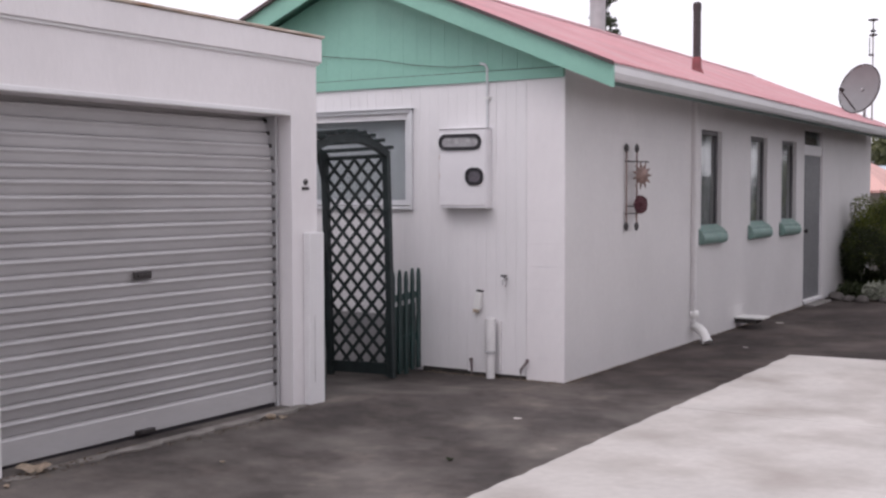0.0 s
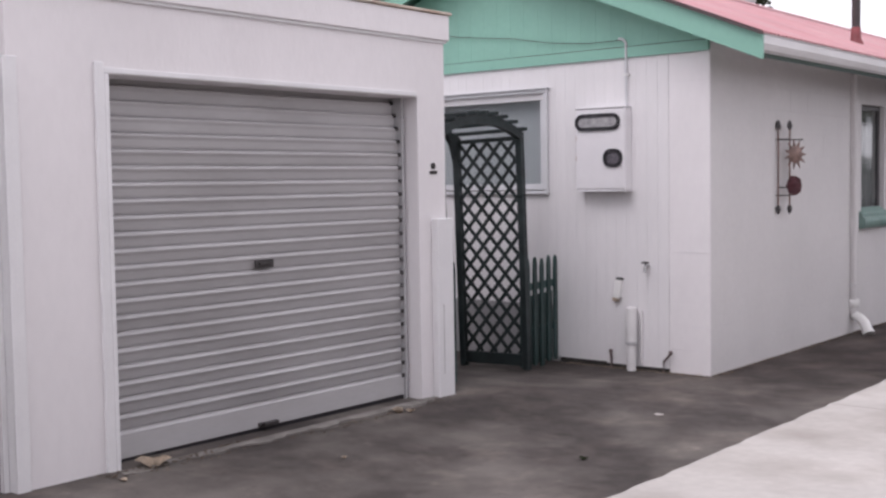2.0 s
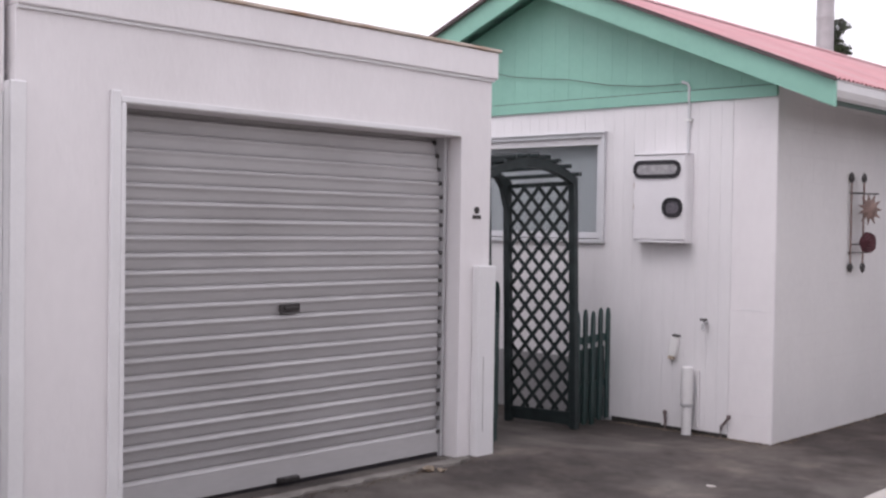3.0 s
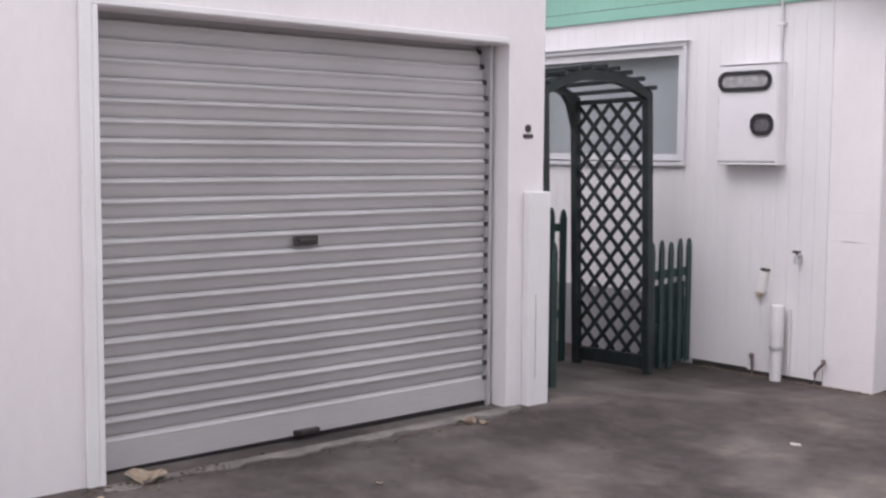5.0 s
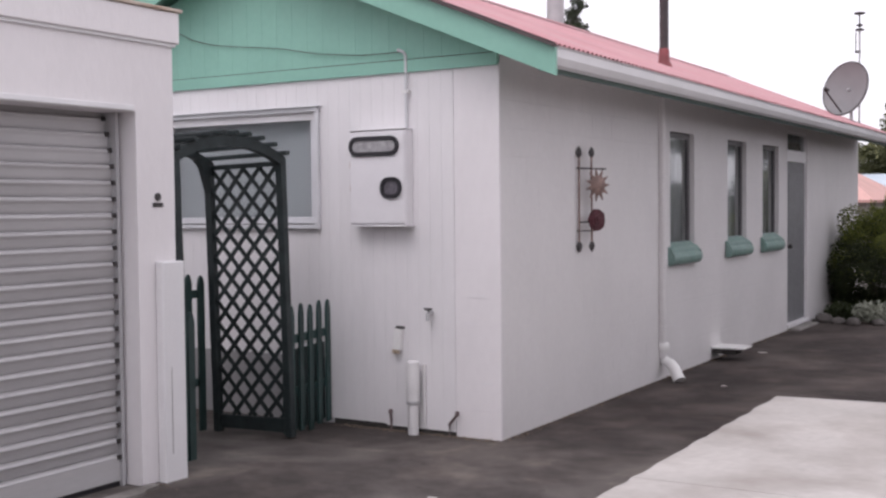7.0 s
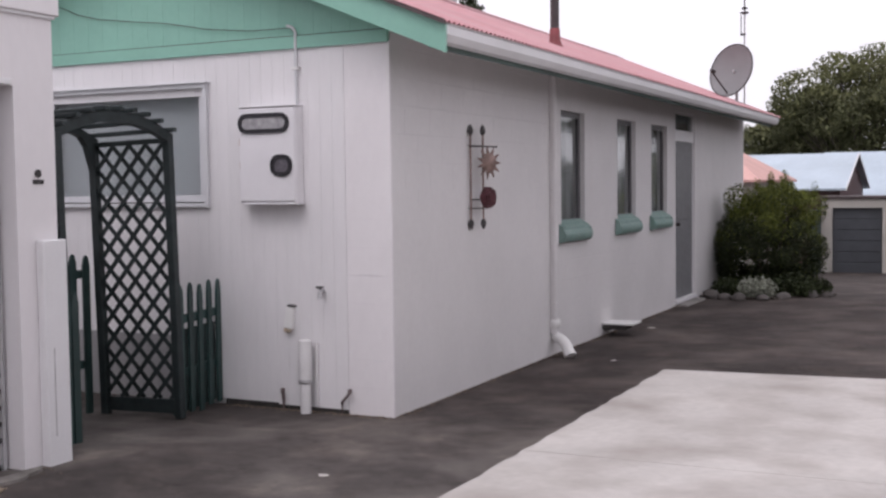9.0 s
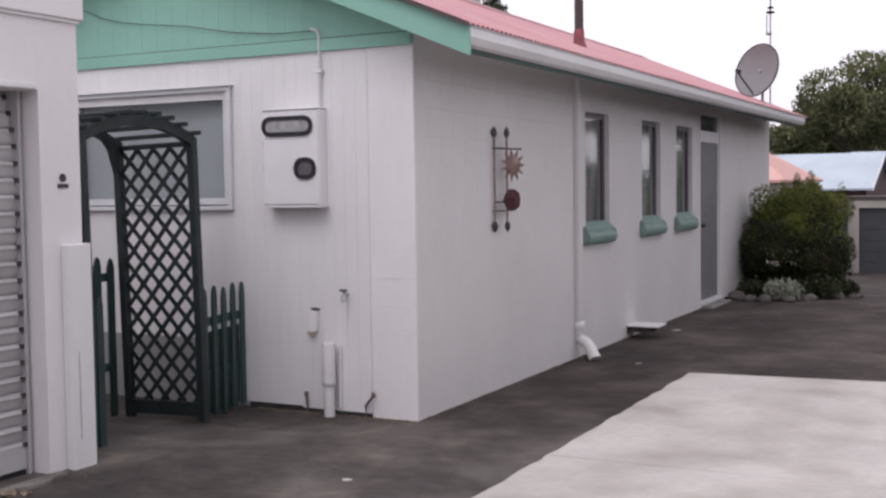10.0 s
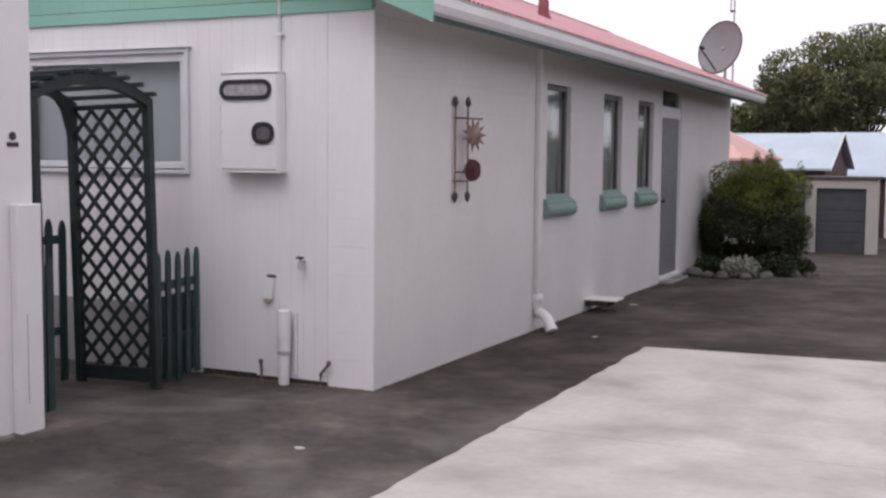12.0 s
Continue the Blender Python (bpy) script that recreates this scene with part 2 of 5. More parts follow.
def two_seals():
    """Old pale seal by the garage, and a newer darker one from the house corner on, meeting in a ragged line."""
    m = M_ASPHALT.copy()
    m.name = "two_ages_of_asphalt"
    t = m.node_tree
    b = t.nodes["Principled BSDF"]
    old = b.inputs["Base Color"].links[0].from_socket
    geo = t.nodes.new("ShaderNodeNewGeometry")
    sp = t.nodes.new("ShaderNodeSeparateXYZ")
    t.links.new(geo.outputs["Position"], sp.inputs[0])
    no = t.nodes.new("ShaderNodeTexNoise")
    no.inputs["Scale"].default_value, no.inputs["Detail"].default_value = 0.9, 6.0
    t.links.new(geo.outputs["Position"], no.inputs["Vector"])
    a1 = t.nodes.new("ShaderNodeMath")
    a1.operation = "MULTIPLY_ADD"
    a1.inputs[1].default_value = 3.2
    t.links.new(no.outputs["Fac"], a1.inputs[0])
    t.links.new(sp.outputs["Y"], a1.inputs[2])
    mr = t.nodes.new("ShaderNodeMapRange")
    mr.inputs["From Min"].default_value, mr.inputs["From Max"].default_value = 0.2, 2.6
    t.links.new(a1.outputs[0], mr.inputs["Value"])
    mx = t.nodes.new("ShaderNodeMix")
    mx.data_type, mx.blend_type = "RGBA", "MULTIPLY"
    mx.inputs[7].default_value = (0.54, 0.495, 0.485, 1)
    t.links.new(mr.outputs[0], mx.inputs[0])
    t.links.new(old, mx.inputs[6])
    col = mx.outputs[2]
    for scale, lo, hi, tint in ((2.3, 0.53, 0.66, (1.36, 1.33, 1.29)), (0.8, 0.56, 0.70, (1.25, 1.23, 1.21)), (1.5, 0.58, 0.72, (0.86, 0.85, 0.84)), (9.0, 0.58, 0.75, (1.45, 1.42, 1.38)), (14.0, 0.6, 0.75, (0.6, 0.6, 0.6))):
        n2 = t.nodes.new("ShaderNodeTexNoise")
        n2.inputs["Scale"].default_value, n2.inputs["Detail"].default_value, n2.inputs["Roughness"].default_value = scale, 9.0, 0.62
        off = t.nodes.new("ShaderNodeVectorMath")
        off.inputs[1].default_value = (scale * 3.1, scale * 1.7, 0)
        t.links.new(geo.outputs["Position"], off.inputs[0])
        t.links.new(off.outputs[0], n2.inputs["Vector"])
        r2 = t.nodes.new("ShaderNodeMapRange")
        r2.inputs["From Min"].default_value, r2.inputs["From Max"].default_value = lo, hi
        t.links.new(n2.outputs["Fac"], r2.inputs["Value"])
        m2 = t.nodes.new("ShaderNodeMix")
        m2.data_type, m2.blend_type = "RGBA", "MULTIPLY"
        m2.clamp_result = False
        m2.inputs[7].default_value = (*tint, 1)
        t.links.new(r2.outputs[0], m2.inputs[0])
        t.links.new(col, m2.inputs[6])
        col = m2.outputs[2]
    t.links.new(col, b.inputs["Base Color"])
    return m


M_DRIVE = two_seals()


# ---- building helpers ----
def thing(name, loc=(0, 0, 0), label="", category="", group="", kind=""):
    ob = new(name)
    ob.location = loc
    ob.empty_display_size = 0.2
    return tagged(ob, label, category, group, kind)


def mesh_of(bm, name, material, smooth=False):
    bmesh.ops.recalc_face_normals(bm, faces=bm.faces)
    me = bpy.data.meshes.new(name)
    bm.to_mesh(me)
    bm.free()
    for m in (material if isinstance(material, (list, tuple)) else [material]):
        me.materials.append(m)
    if smooth:
        for p in me.polygons:
            p.use_smooth = True
        me.set_sharp_from_angle(angle=radians(42))
    return me


def part(name, bm, material, parent=None, label="", smooth=False):
    ob = new(name, mesh_of(bm, name, material, smooth))
    ob.parent = parent
    return tagged(ob, label)


def shared(name, me, parent, m):
    ob = new(name, me)
    ob.parent = parent
    ob.matrix_basis = m
    return ob


def box(bm, x0, x1, y0, y1, z0, z1, bevel=0.0, m=None):
    vs = [bm.verts.new(v) for v in ((x0, y0, z0), (x1, y0, z0), (x1, y1, z0), (x0, y1, z0), (x0, y0, z1), (x1, y0, z1), (x1, y1, z1), (x0, y1, z1))]
    if m:
        bmesh.ops.transform(bm, matrix=m, verts=vs)
    fs = [bm.faces.new([vs[i] for i in f]) for f in ((3, 2, 1, 0), (4, 5, 6, 7), (0, 1, 5, 4), (1, 2, 6, 5), (2, 3, 7, 6), (3, 0, 4, 7))]
    if bevel:
        bmesh.ops.bevel(bm, geom=list({e for f in fs for e in f.edges}), offset=bevel, segments=1, affect="EDGES", profile=0.5)
    return bm


def boxed(*a, bevel=0.0):
    return box(bmesh.new(), *a, bevel=bevel)


def prism(bm, outline, axis, lo, hi):
    """Extrudes an outline of two coordinates along axis x, y or z."""
    def put(u, v, w):
        return {"x": (w, u, v), "y": (u, w, v), "z": (u, v, w)}[axis]
    a = [bm.verts.new(put(u, v, lo)) for u, v in outline]
    b = [bm.verts.new(put(u, v, hi)) for u, v in outline]
    bm.faces.new(a)
    bm.faces.new(b[::-1])
    n = len(a)
    for i in range(n):
        bm.faces.new((a[i], a[(i + 1) % n], b[(i + 1) % n], b[i]))
    return bm


def tube(bm, pts, r, sides=8, taper=None, caps=True):
    """A round bar along a line of points."""
    pts = [Vector(p) for p in pts]
    rings = []
    for i, p in enumerate(pts):
        d = (pts[min(i + 1, len(pts) - 1)] - pts[max(i - 1, 0)]).normalized()
        side = d.cross(Vector((0, 0, 1)))
        if side.length < 0.05:
            side = d.cross(Vector((1, 0, 0)))
        side.normalize()
        up = side.cross(d)
        rr = r if taper is None else r + (taper - r) * i / (len(pts) - 1)
        rings.append([bm.verts.new(p + rr * (math.cos(a) * side + math.sin(a) * up)) for a in (2 * math.pi * k / sides for k in range(sides))])
    for a, b in zip(rings, rings[1:]):
        for k in range(sides):
            bm.faces.new((a[k], a[(k + 1) % sides], b[(k + 1) % sides], b[k]))
    if caps:
        bm.faces.new(rings[0][::-1])
        bm.faces.new(rings[-1])
    return bm


def lathe(bm, profile, sides=16, m=None, caps=True):
    """Turns a profile of (radius, height) about z."""
    made = []
    rings = []
    for r, z in profile:
        ring = [bm.verts.new((r * math.cos(2 * math.pi * k / sides), r * math.sin(2 * math.pi * k / sides), z)) for k in range(sides)]
        rings.append(ring)
        made += ring
    for a, b in zip(rings, rings[1:]):
        for k in range(sides):
            bm.faces.new((a[k], a[(k + 1) % sides], b[(k + 1) % sides], b[k]))
    if caps:
        bm.faces.new(rings[0][::-1])
        bm.faces.new(rings[-1])
    if m:
        bmesh.ops.transform(bm, matrix=m, verts=made)
    return bm


def leaves(name, blobs, count, size, materials, parent=None, seed=1, aspect=2.2, shell=0.55, droop=0.0):
    """Many small folded leaves spread through a set of ellipsoids (centre, radii)."""
    rng = np.random.default_rng(seed)
    vol = np.array([r[0] * r[1] * r[2] for c, r in blobs]) ** 0.67
    which = rng.choice(len(blobs), count, p=vol / vol.sum())
    d = rng.normal(size=(count, 3))
    d /= np.linalg.norm(d, axis=1)[:, None]
    rad = shell + (1.06 - shell) * rng.random(count) ** 0.6
    cen, radii = np.array([c for c, r in blobs])[which], np.array([r for c, r in blobs])[which]
    p = cen + radii * d * rad[:, None]
    u = rng.normal(size=(count, 3)) + d * 0.5
    u[:, 2] -= droop
    u /= np.linalg.norm(u, axis=1)[:, None]
    w = np.cross(u, rng.normal(size=(count, 3)))
    w /= np.linalg.norm(w, axis=1)[:, None]
    n = np.cross(u, w)
    s = size * (0.6 + 0.8 * rng.random(count))[:, None]
    a, b = p - u * s, p + u * s
    mid = p + n * s * 0.18
    l, r = mid + w * s / aspect, mid - w * s / aspect
    verts = np.stack([a, l, b, r], 1).reshape(-1, 3)
    faces = []
    for i in range(count):
        k = 4 * i
        faces += [(k, k + 1, k + 2), (k, k + 2, k + 3)]
    me = bpy.data.meshes.new(name)
    me.from_pydata(verts.tolist(), [], faces)
    for m in materials:
        me.materials.append(m)
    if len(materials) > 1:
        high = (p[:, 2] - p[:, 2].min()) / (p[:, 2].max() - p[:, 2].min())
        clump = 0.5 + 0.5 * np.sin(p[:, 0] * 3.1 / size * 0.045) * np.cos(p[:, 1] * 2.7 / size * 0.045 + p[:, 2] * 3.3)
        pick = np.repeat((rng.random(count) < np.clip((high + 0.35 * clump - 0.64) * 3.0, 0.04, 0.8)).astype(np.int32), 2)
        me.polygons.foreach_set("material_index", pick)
    ob = new(name, me)
    ob.parent = parent
    return ob


# ---- ground ----
def lift(x, y):
    """Height of the drive: falling a little from the garage to the house, and away behind it."""
    def ease(v):
        v = min(1, max(0, v))
        return v * v * (3 - 2 * v)
    z = -0.085 + 0.085 * ease((0.4 - x) / 1.4) * ease((-y - 0.2) / 1.9) + 0.015 * ease((-y - 2.5) / 3)
    return z - 1.40 * min(1, max(0, (y - 9.5) / 22.5))


def ground_sheet():
    xs = [-400, -120, -40, -15] + [-8 + 0.25 * i for i in range(73)] + [14, 20, 40, 120, 400]
    ys = [-400, -120, -40, -18] + [-12 + 0.25 * i for i in range(101)] + [15, 18, 22, 26, 30, 34, 40, 50, 70, 120, 400]
    bm = bmesh.new()
    grid = [[bm.verts.new((x, y, lift(x, y))) for y in ys] for x in xs]
    for i in range(len(xs) - 1):
        for j in range(len(ys) - 1):
            f = bm.faces.new((grid[i][j], grid[i + 1][j], grid[i + 1][j + 1], grid[i][j + 1]))
            cx, cy = (xs[i] + xs[i + 1]) / 2, (ys[j] + ys[j + 1]) / 2
            f.material_index = 0 if -8 < cx < 14 and -18 < cy < 46 else 1
    return tagged(part("ground", bm, [M_DRIVE, M_GRASS]), "worn patchy dark grey asphalt drive", "ground", kind="structure")


ground_sheet()


def concrete_pad():
    pad = thing("concrete_pad", (1.22, 2.68, -0.08), "pale weathered concrete parking pad beside the drive", "paving", kind="structure")
    cuts = [2.68, -0.62, -3.9, -7.2, -10.5, -14.0]
    for j in range(len(cuts) - 1):
        for a, b in ((1.22, 4.35), (4.358, 7.5)):
            y1, y0 = cuts[j], cuts[j + 1] + 0.006
            bm = bmesh.new()
            n, edge = 24, []
            rng = random.Random(j * 7 + int(a))
            for i in range(n + 1):
                wob = (rng.random() - 0.5) * 0.022 if a < 2 else 0
                edge.append((a + wob, y0 + (y1 - y0) * i / n))
            skew = 0.09 if j == 0 else 0.0
            if j == 0:
                edge[-1] = (edge[-1][0], y1 + skew * (a - 1.22))
            pts = edge + [(b, y1 + skew * (b - 1.22)), (b, y0)]
            low = [bm.verts.new((p - 1.22, q - 2.68, lift(p, q) - 0.05 + 0.08)) for p, q in pts]
            top = [bm.verts.new((p - 1.22, q - 2.68, lift(p, q) + 0.012 + 0.08)) for p, q in pts]
            bm.faces.new(top)
            for i in range(len(pts)):
                k = (i + 1) % len(pts)
                bm.faces.new((low[i], low[k], top[k], top[i]))
            part("slab", bm, M_CONCRETE, pad)


concrete_pad()

# ---- house ----
RIDGE_X, RIDGE_Z, SLOPE = -2.17, 3.740, 0.415
HOUSE_END = 12.35
EAVE, FRONT = 0.572, -0.30


def roof_z(x):
    return RIDGE_Z - SLOPE * abs(x - RIDGE_X)


house = thing("house", (0, 0, 0), "single-storey white house with mint green gable and faded pink iron roof", "house")

# side wall with three windows and a door, cut as piers, aprons and lintels
WINDOWS = [(3.46, 4.17), (5.29, 6.01), (6.69, 7.43)]
SILL_Z, HEAD_Z = 1.15, 2.265
DOOR_Y = (7.86, 8.92)
TOP = 2.80


def side_wall():
    bm = bmesh.new()
    edges = [0.0] + [v for w in WINDOWS for v in w] + list(DOOR_Y) + [HOUSE_END]
    for i in range(0, len(edges), 2):
        box(bm, -0.20, 0, edges[i], edges[i + 1], -0.7, TOP)
    for a, b in WINDOWS:
        box(bm, -0.20, 0, a, b, -0.7, SILL_Z)
        box(bm, -0.20, 0, a, b, HEAD_Z, TOP)
    box(bm, -0.20, 0, *DOOR_Y, -0.7, -0.03)
    box(bm, -0.20, 0, *DOOR_Y, 2.50, TOP)
    bmesh.ops.remove_doubles(bm, verts=bm.verts, dist=0.0005)
    return part("side_wall", bm, M_BLOCK_BUMP, house, "white painted concrete blockwork with faint joints")


def block_bump():
    """The blockwork paint with faint mortar joints pressed into it."""
    m = M_BLOCK.copy()
    m.name = "white_painted_blockwork_courses"
    t = m.node_tree
    b = t.nodes["Principled BSDF"]
    old = b.inputs["Normal"].links[0].from_node
    geo = t.nodes.new("ShaderNodeNewGeometry")
    sep = t.nodes.new("ShaderNodeSeparateXYZ")
    com = t.nodes.new("ShaderNodeCombineXYZ")
    t.links.new(geo.outputs["Position"], sep.inputs[0])
    t.links.new(sep.outputs["Y"], com.inputs["X"])
    t.links.new(sep.outputs["Z"], com.inputs["Y"])
    br = t.nodes.new("ShaderNodeTexBrick")
    br.inputs["Scale"].default_value = 1.0
    br.inputs["Brick Width"].default_value, br.inputs["Row Height"].default_value = 0.40, 0.20
    br.inputs["Mortar Size"].default_value, br.inputs["Mortar Smooth"].default_value = 0.006, 0.6
    t.links.new(com.outputs[0], br.inputs["Vector"])
    bp = t.nodes.new("ShaderNodeBump")
    bp.invert = True
    bp.inputs["Strength"].default_value, bp.inputs["Distance"].default_value = 0.35, 0.004
    t.links.new(br.outputs["Fac"], bp.inputs["Height"])
    t.links.new(old.outputs[0], bp.inputs["Normal"])
    t.links.new(bp.outputs[0], b.inputs["Normal"])
    return m


M_BLOCK_BUMP = block_bump()
SIDE_WALL = side_wall()


def side_blocks():
    """Painted blocks of the near stretch of the side wall, in stretcher bond."""
    full = mesh_of(boxed(0.0005, 0.006, 0, 0.3993, 0, 0.1993, bevel=0.0005), "block", M_BLOCK)
    half = mesh_of(boxed(0.0005, 0.006, 0, 0.1993, 0, 0.1993, bevel=0.0005), "block", M_BLOCK)
    z, row = -0.285, 0
    while z < 2.7:
        y = 0.0
        while y < 3.19:
            me = half if (row % 2 and y == 0.0) or y > 2.95 else full
            shared("block", me, SIDE_WALL, Matrix.Translation((0, y, z)))
            y += 0.2 if me is half else 0.4
        z += 0.2
        row += 1


side_blocks()

# rear and far walls, plain
part("rear_wall", boxed(2 * RIDGE_X + 0.2, -0.2, HOUSE_END - 0.2, HOUSE_END, -0.7, TOP), M_BLOCK, house)
part("far_wall", boxed(2 * RIDGE_X, 2 * RIDGE_X + 0.2, 0.12, HOUSE_END, -0.7, TOP), M_BLOCK, house)
bm = bmesh.new()
prism(bm, [(2 * RIDGE_X, TOP), (0, TOP), (RIDGE_X, roof_z(RIDGE_X) - 0.1)], "y", HOUSE_END - 0.2, HOUSE_END)
part("rear_gable", bm, M_GREEN, house)

# front wall: block pier at the corner, then upright boards round a window
WIN_X0, WIN_X1, WIN_Z0, WIN_Z1 = -3.15, -1.575, 1.435, 2.30
GABLE_Z = 2.555
PIER_X = -0.36


def front_wall():
    bm = bmesh.new()
    x0 = 2 * RIDGE_X
    box(bm, x0, WIN_X0, 0, 0.12, -0.7, GABLE_Z)
    box(bm, WIN_X1, -0.2, 0, 0.12, -0.7, GABLE_Z)
    box(bm, WIN_X0, WIN_X1, 0, 0.12, -0.7, WIN_Z0)
    box(bm, WIN_X0, WIN_X1, 0, 0.12, WIN_Z1, GABLE_Z)
    wall = part("front_wall", bm, M_BOARD, house, "white painted upright boards beside a block corner pier")
    # boards
    w, gap = 0.1, 0.0007
    x = PIER_X
    while x > x0 + 0.02:
        a, b = max(x - w, x0), x - gap
        spans = [(0.006 + 0.012 * (x < -0.9), GABLE_Z)]
        if b > WIN_X0 and a < WIN_X1:
            spans = [(0.02, WIN_Z0), (WIN_Z1, GABLE_Z)]
        for z0, z1 in spans:
            part("board", boxed(a, b, -0.022, -0.001, z0 - 0.06, z1, bevel=0.0008), M_BOARD, wall)
        x -= w
    # corner blocks
    z, row = -0.285, 0
    while z < GABLE_Z - 0.01:
        h = min(0.2, GABLE_Z - z) - (0.0008 if row in (1, 5) else 0.0004)
        cuts = [(PIER_X, 0.006)]
        for a, b in cuts:
            part("block", boxed(a + 0.001, b - (0.0008 if b < 0 else 0.0), -0.018 - 0.002 * ((row * 7) % 3) / 2, -0.0005, z, z + h, bevel=0.0004), M_PLASTER, wall)
        z += 0.2
        row += 1
    return wall


front_wall()


# gable of upright green boards, bottom trim and a dark cap line
def gable():
    bm = bmesh.new()
    x0 = 2 * RIDGE_X
    prism(bm, [(x0 + 0.201, GABLE_Z), (-0.201, GABLE_Z), (-0.201, roof_z(-0.201) - 0.12), (RIDGE_X, RIDGE_Z - 0.12), (x0 + 0.201, roof_z(x0 + 0.201) - 0.12)], "y", 0.004, 0.1)
    g = part("gable", bm, M_GREEN, house, "mint green boarded gable")
    n = 29
    w = -x0 / n
    for i in range(n):
        a, b = x0 + i * w, x0 + (i + 1) * w - 0.0012
        bm = bmesh.new()
        prism(bm, [(a, GABLE_Z), (b, GABLE_Z), (b, roof_z(b) - 0.125), (a, roof_z(a) - 0.125)], "y", -0.024, -0.002)
        part("board", bm, M_GREEN, g)
    part("gable_trim", boxed(x0, 0.003, -0.045, -0.0245, GABLE_Z - 0.012, GABLE_Z + 0.075), M_GREEN, house)


gable()


# roof: corrugated sheets, ridge, barges, fascia, gutter, lining
def roof():
    r = part("roof", bmesh.new(), M_ROOF, house, "faded pink corrugated iron roof")
    run = EAVE + 0.02 - RIDGE_X
    length = run * math.sqrt(1 + SLOPE ** 2)
    pitch, waves = 0.0762, 10
    width = pitch * waves
    bm = bmesh.new()
    cols = []
    for i in range(waves * 8 + 1):
        y = i * pitch / 8
        z = 0.009 * math.cos(2 * math.pi * i / 8)
        cols.append([bm.verts.new((0, y, z)), bm.verts.new((length, y, z))])
    for a, b in zip(cols, cols[1:]):
        bm.faces.new((a[0], a[1], b[1], b[0]))
    me = mesh_of(bm, "sheet", M_ROOF, smooth=True)
    sheets = (HOUSE_END + 0.06 - FRONT + 0.05) / width
    squeeze = sheets / round(sheets)
    y = FRONT - 0.05
    ang = math.atan(SLOPE)
    fit_width = Matrix.Diagonal((1, squeeze, 1, 1))
    for i in range(round(sheets)):
        shared("sheet", me, r, Matrix.Translation((RIDGE_X, y, RIDGE_Z + 0.012)) @ Matrix.Rotation(ang, 4, "Y") @ fit_width)
        shared("sheet", me, r, Matrix.Translation((RIDGE_X, y + width * squeeze, RIDGE_Z + 0.012)) @ Matrix.Rotation(math.pi, 4, "Z") @ Matrix.Rotation(ang, 4, "Y") @ fit_width)
        y += width * squeeze
    back = y
    bm = bmesh.new()
    prism(bm, [(RIDGE_X - 0.16, RIDGE_Z - 0.035), (RIDGE_X, RIDGE_Z + 0.04), (RIDGE_X + 0.16, RIDGE_Z - 0.035), (RIDGE_X, RIDGE_Z + 0.028)], "y", FRONT - 0.05, back)
    part("ridge_cap", bm, M_ROOF, house)
    # underside lining
    for s in (1, -1):
        bm = bmesh.new()
        ex = RIDGE_X + s * (EAVE - 0.117 - RIDGE_X)
        prism(bm, [(RIDGE_X, RIDGE_Z - 0.03), (ex, roof_z(ex) - 0.03), (ex, roof_z(ex) - 0.06), (RIDGE_X, RIDGE_Z - 0.06)], "y", 0.1, HOUSE_END)
        part("eave_lining", bm, M_TRIM, house)
        bm = bmesh.new()
        prism(bm, [(RIDGE_X, RIDGE_Z - 0.03), (ex, roof_z(ex) - 0.03), (ex, roof_z(ex) - 0.06), (RIDGE_X, RIDGE_Z - 0.06)], "y", FRONT + 0.031, 0.099)
        part("gable_lining", bm, M_GREEN, house)
        ex = RIDGE_X + s * (EAVE - RIDGE_X)
        bm = bmesh.new()
        prism(bm, [(RIDGE_X, RIDGE_Z - 0.005), (ex, roof_z(ex) - 0.005), (ex, roof_z(ex) - 0.195), (RIDGE_X, RIDGE_Z - 0.195)], "y", FRONT, FRONT + 0.03)
        part("barge_board", bm, M_GREEN, house, "mint green barge board")
        bm = bmesh.new()
        ex2 = RIDGE_X + s * (EAVE + 0.015 - RIDGE_X)
        prism(bm, [(RIDGE_X, RIDGE_Z + 0.016), (ex2, roof_z(ex2) + 0.016), (ex2, roof_z(ex2) - 0.012), (RIDGE_X, RIDGE_Z - 0.012)], "y", FRONT - 0.045, FRONT - 0.012)
        part("edge_flashing", bm, M_FLASH, house)
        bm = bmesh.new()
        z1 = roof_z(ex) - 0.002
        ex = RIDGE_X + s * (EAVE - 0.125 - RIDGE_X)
        # the gutter's shade on the fascia is put into its darker grey-green
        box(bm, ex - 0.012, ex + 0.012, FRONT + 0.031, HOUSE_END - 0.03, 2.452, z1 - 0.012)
        part("fascia", bm, M_FASCIA, house, "grey-green fascia darkened for the shade under the gutter")
        # gutter: a hollow half-box with a rolled lip
        bm = bmesh.new()
        gx = ex + s * 0.013
        prof = [(0, z1 - 0.01), (0, z1 - 0.115), (0.03, z1 - 0.125), (0.085, z1 - 0.115), (0.11, z1 - 0.07), (0.112, z1 - 0.012), (0.122, z1 - 0.006),
                (0.118, z1 + 0.002), (0.104, z1 - 0.004), (0.102, z1 - 0.066), (0.08, z1 - 0.105), (0.03, z1 - 0.115), (0.008, z1 - 0.108), (0.008, z1 - 0.01)]
        prism(bm, [(gx + s * u, v) for u, v in prof], "y", FRONT + 0.034, HOUSE_END)
        part("gutter", bm, M_TRIM, house, "white metal gutter")
        for yy in (FRONT + 0.0312, HOUSE_END + 0.0005):
            bm = bmesh.new()
            prism(bm, [(gx + s * u, v) for u, v in prof[:7]], "y", yy, yy + 0.0025)
            part("stop_end", bm, M_TRIM, house)


roof()


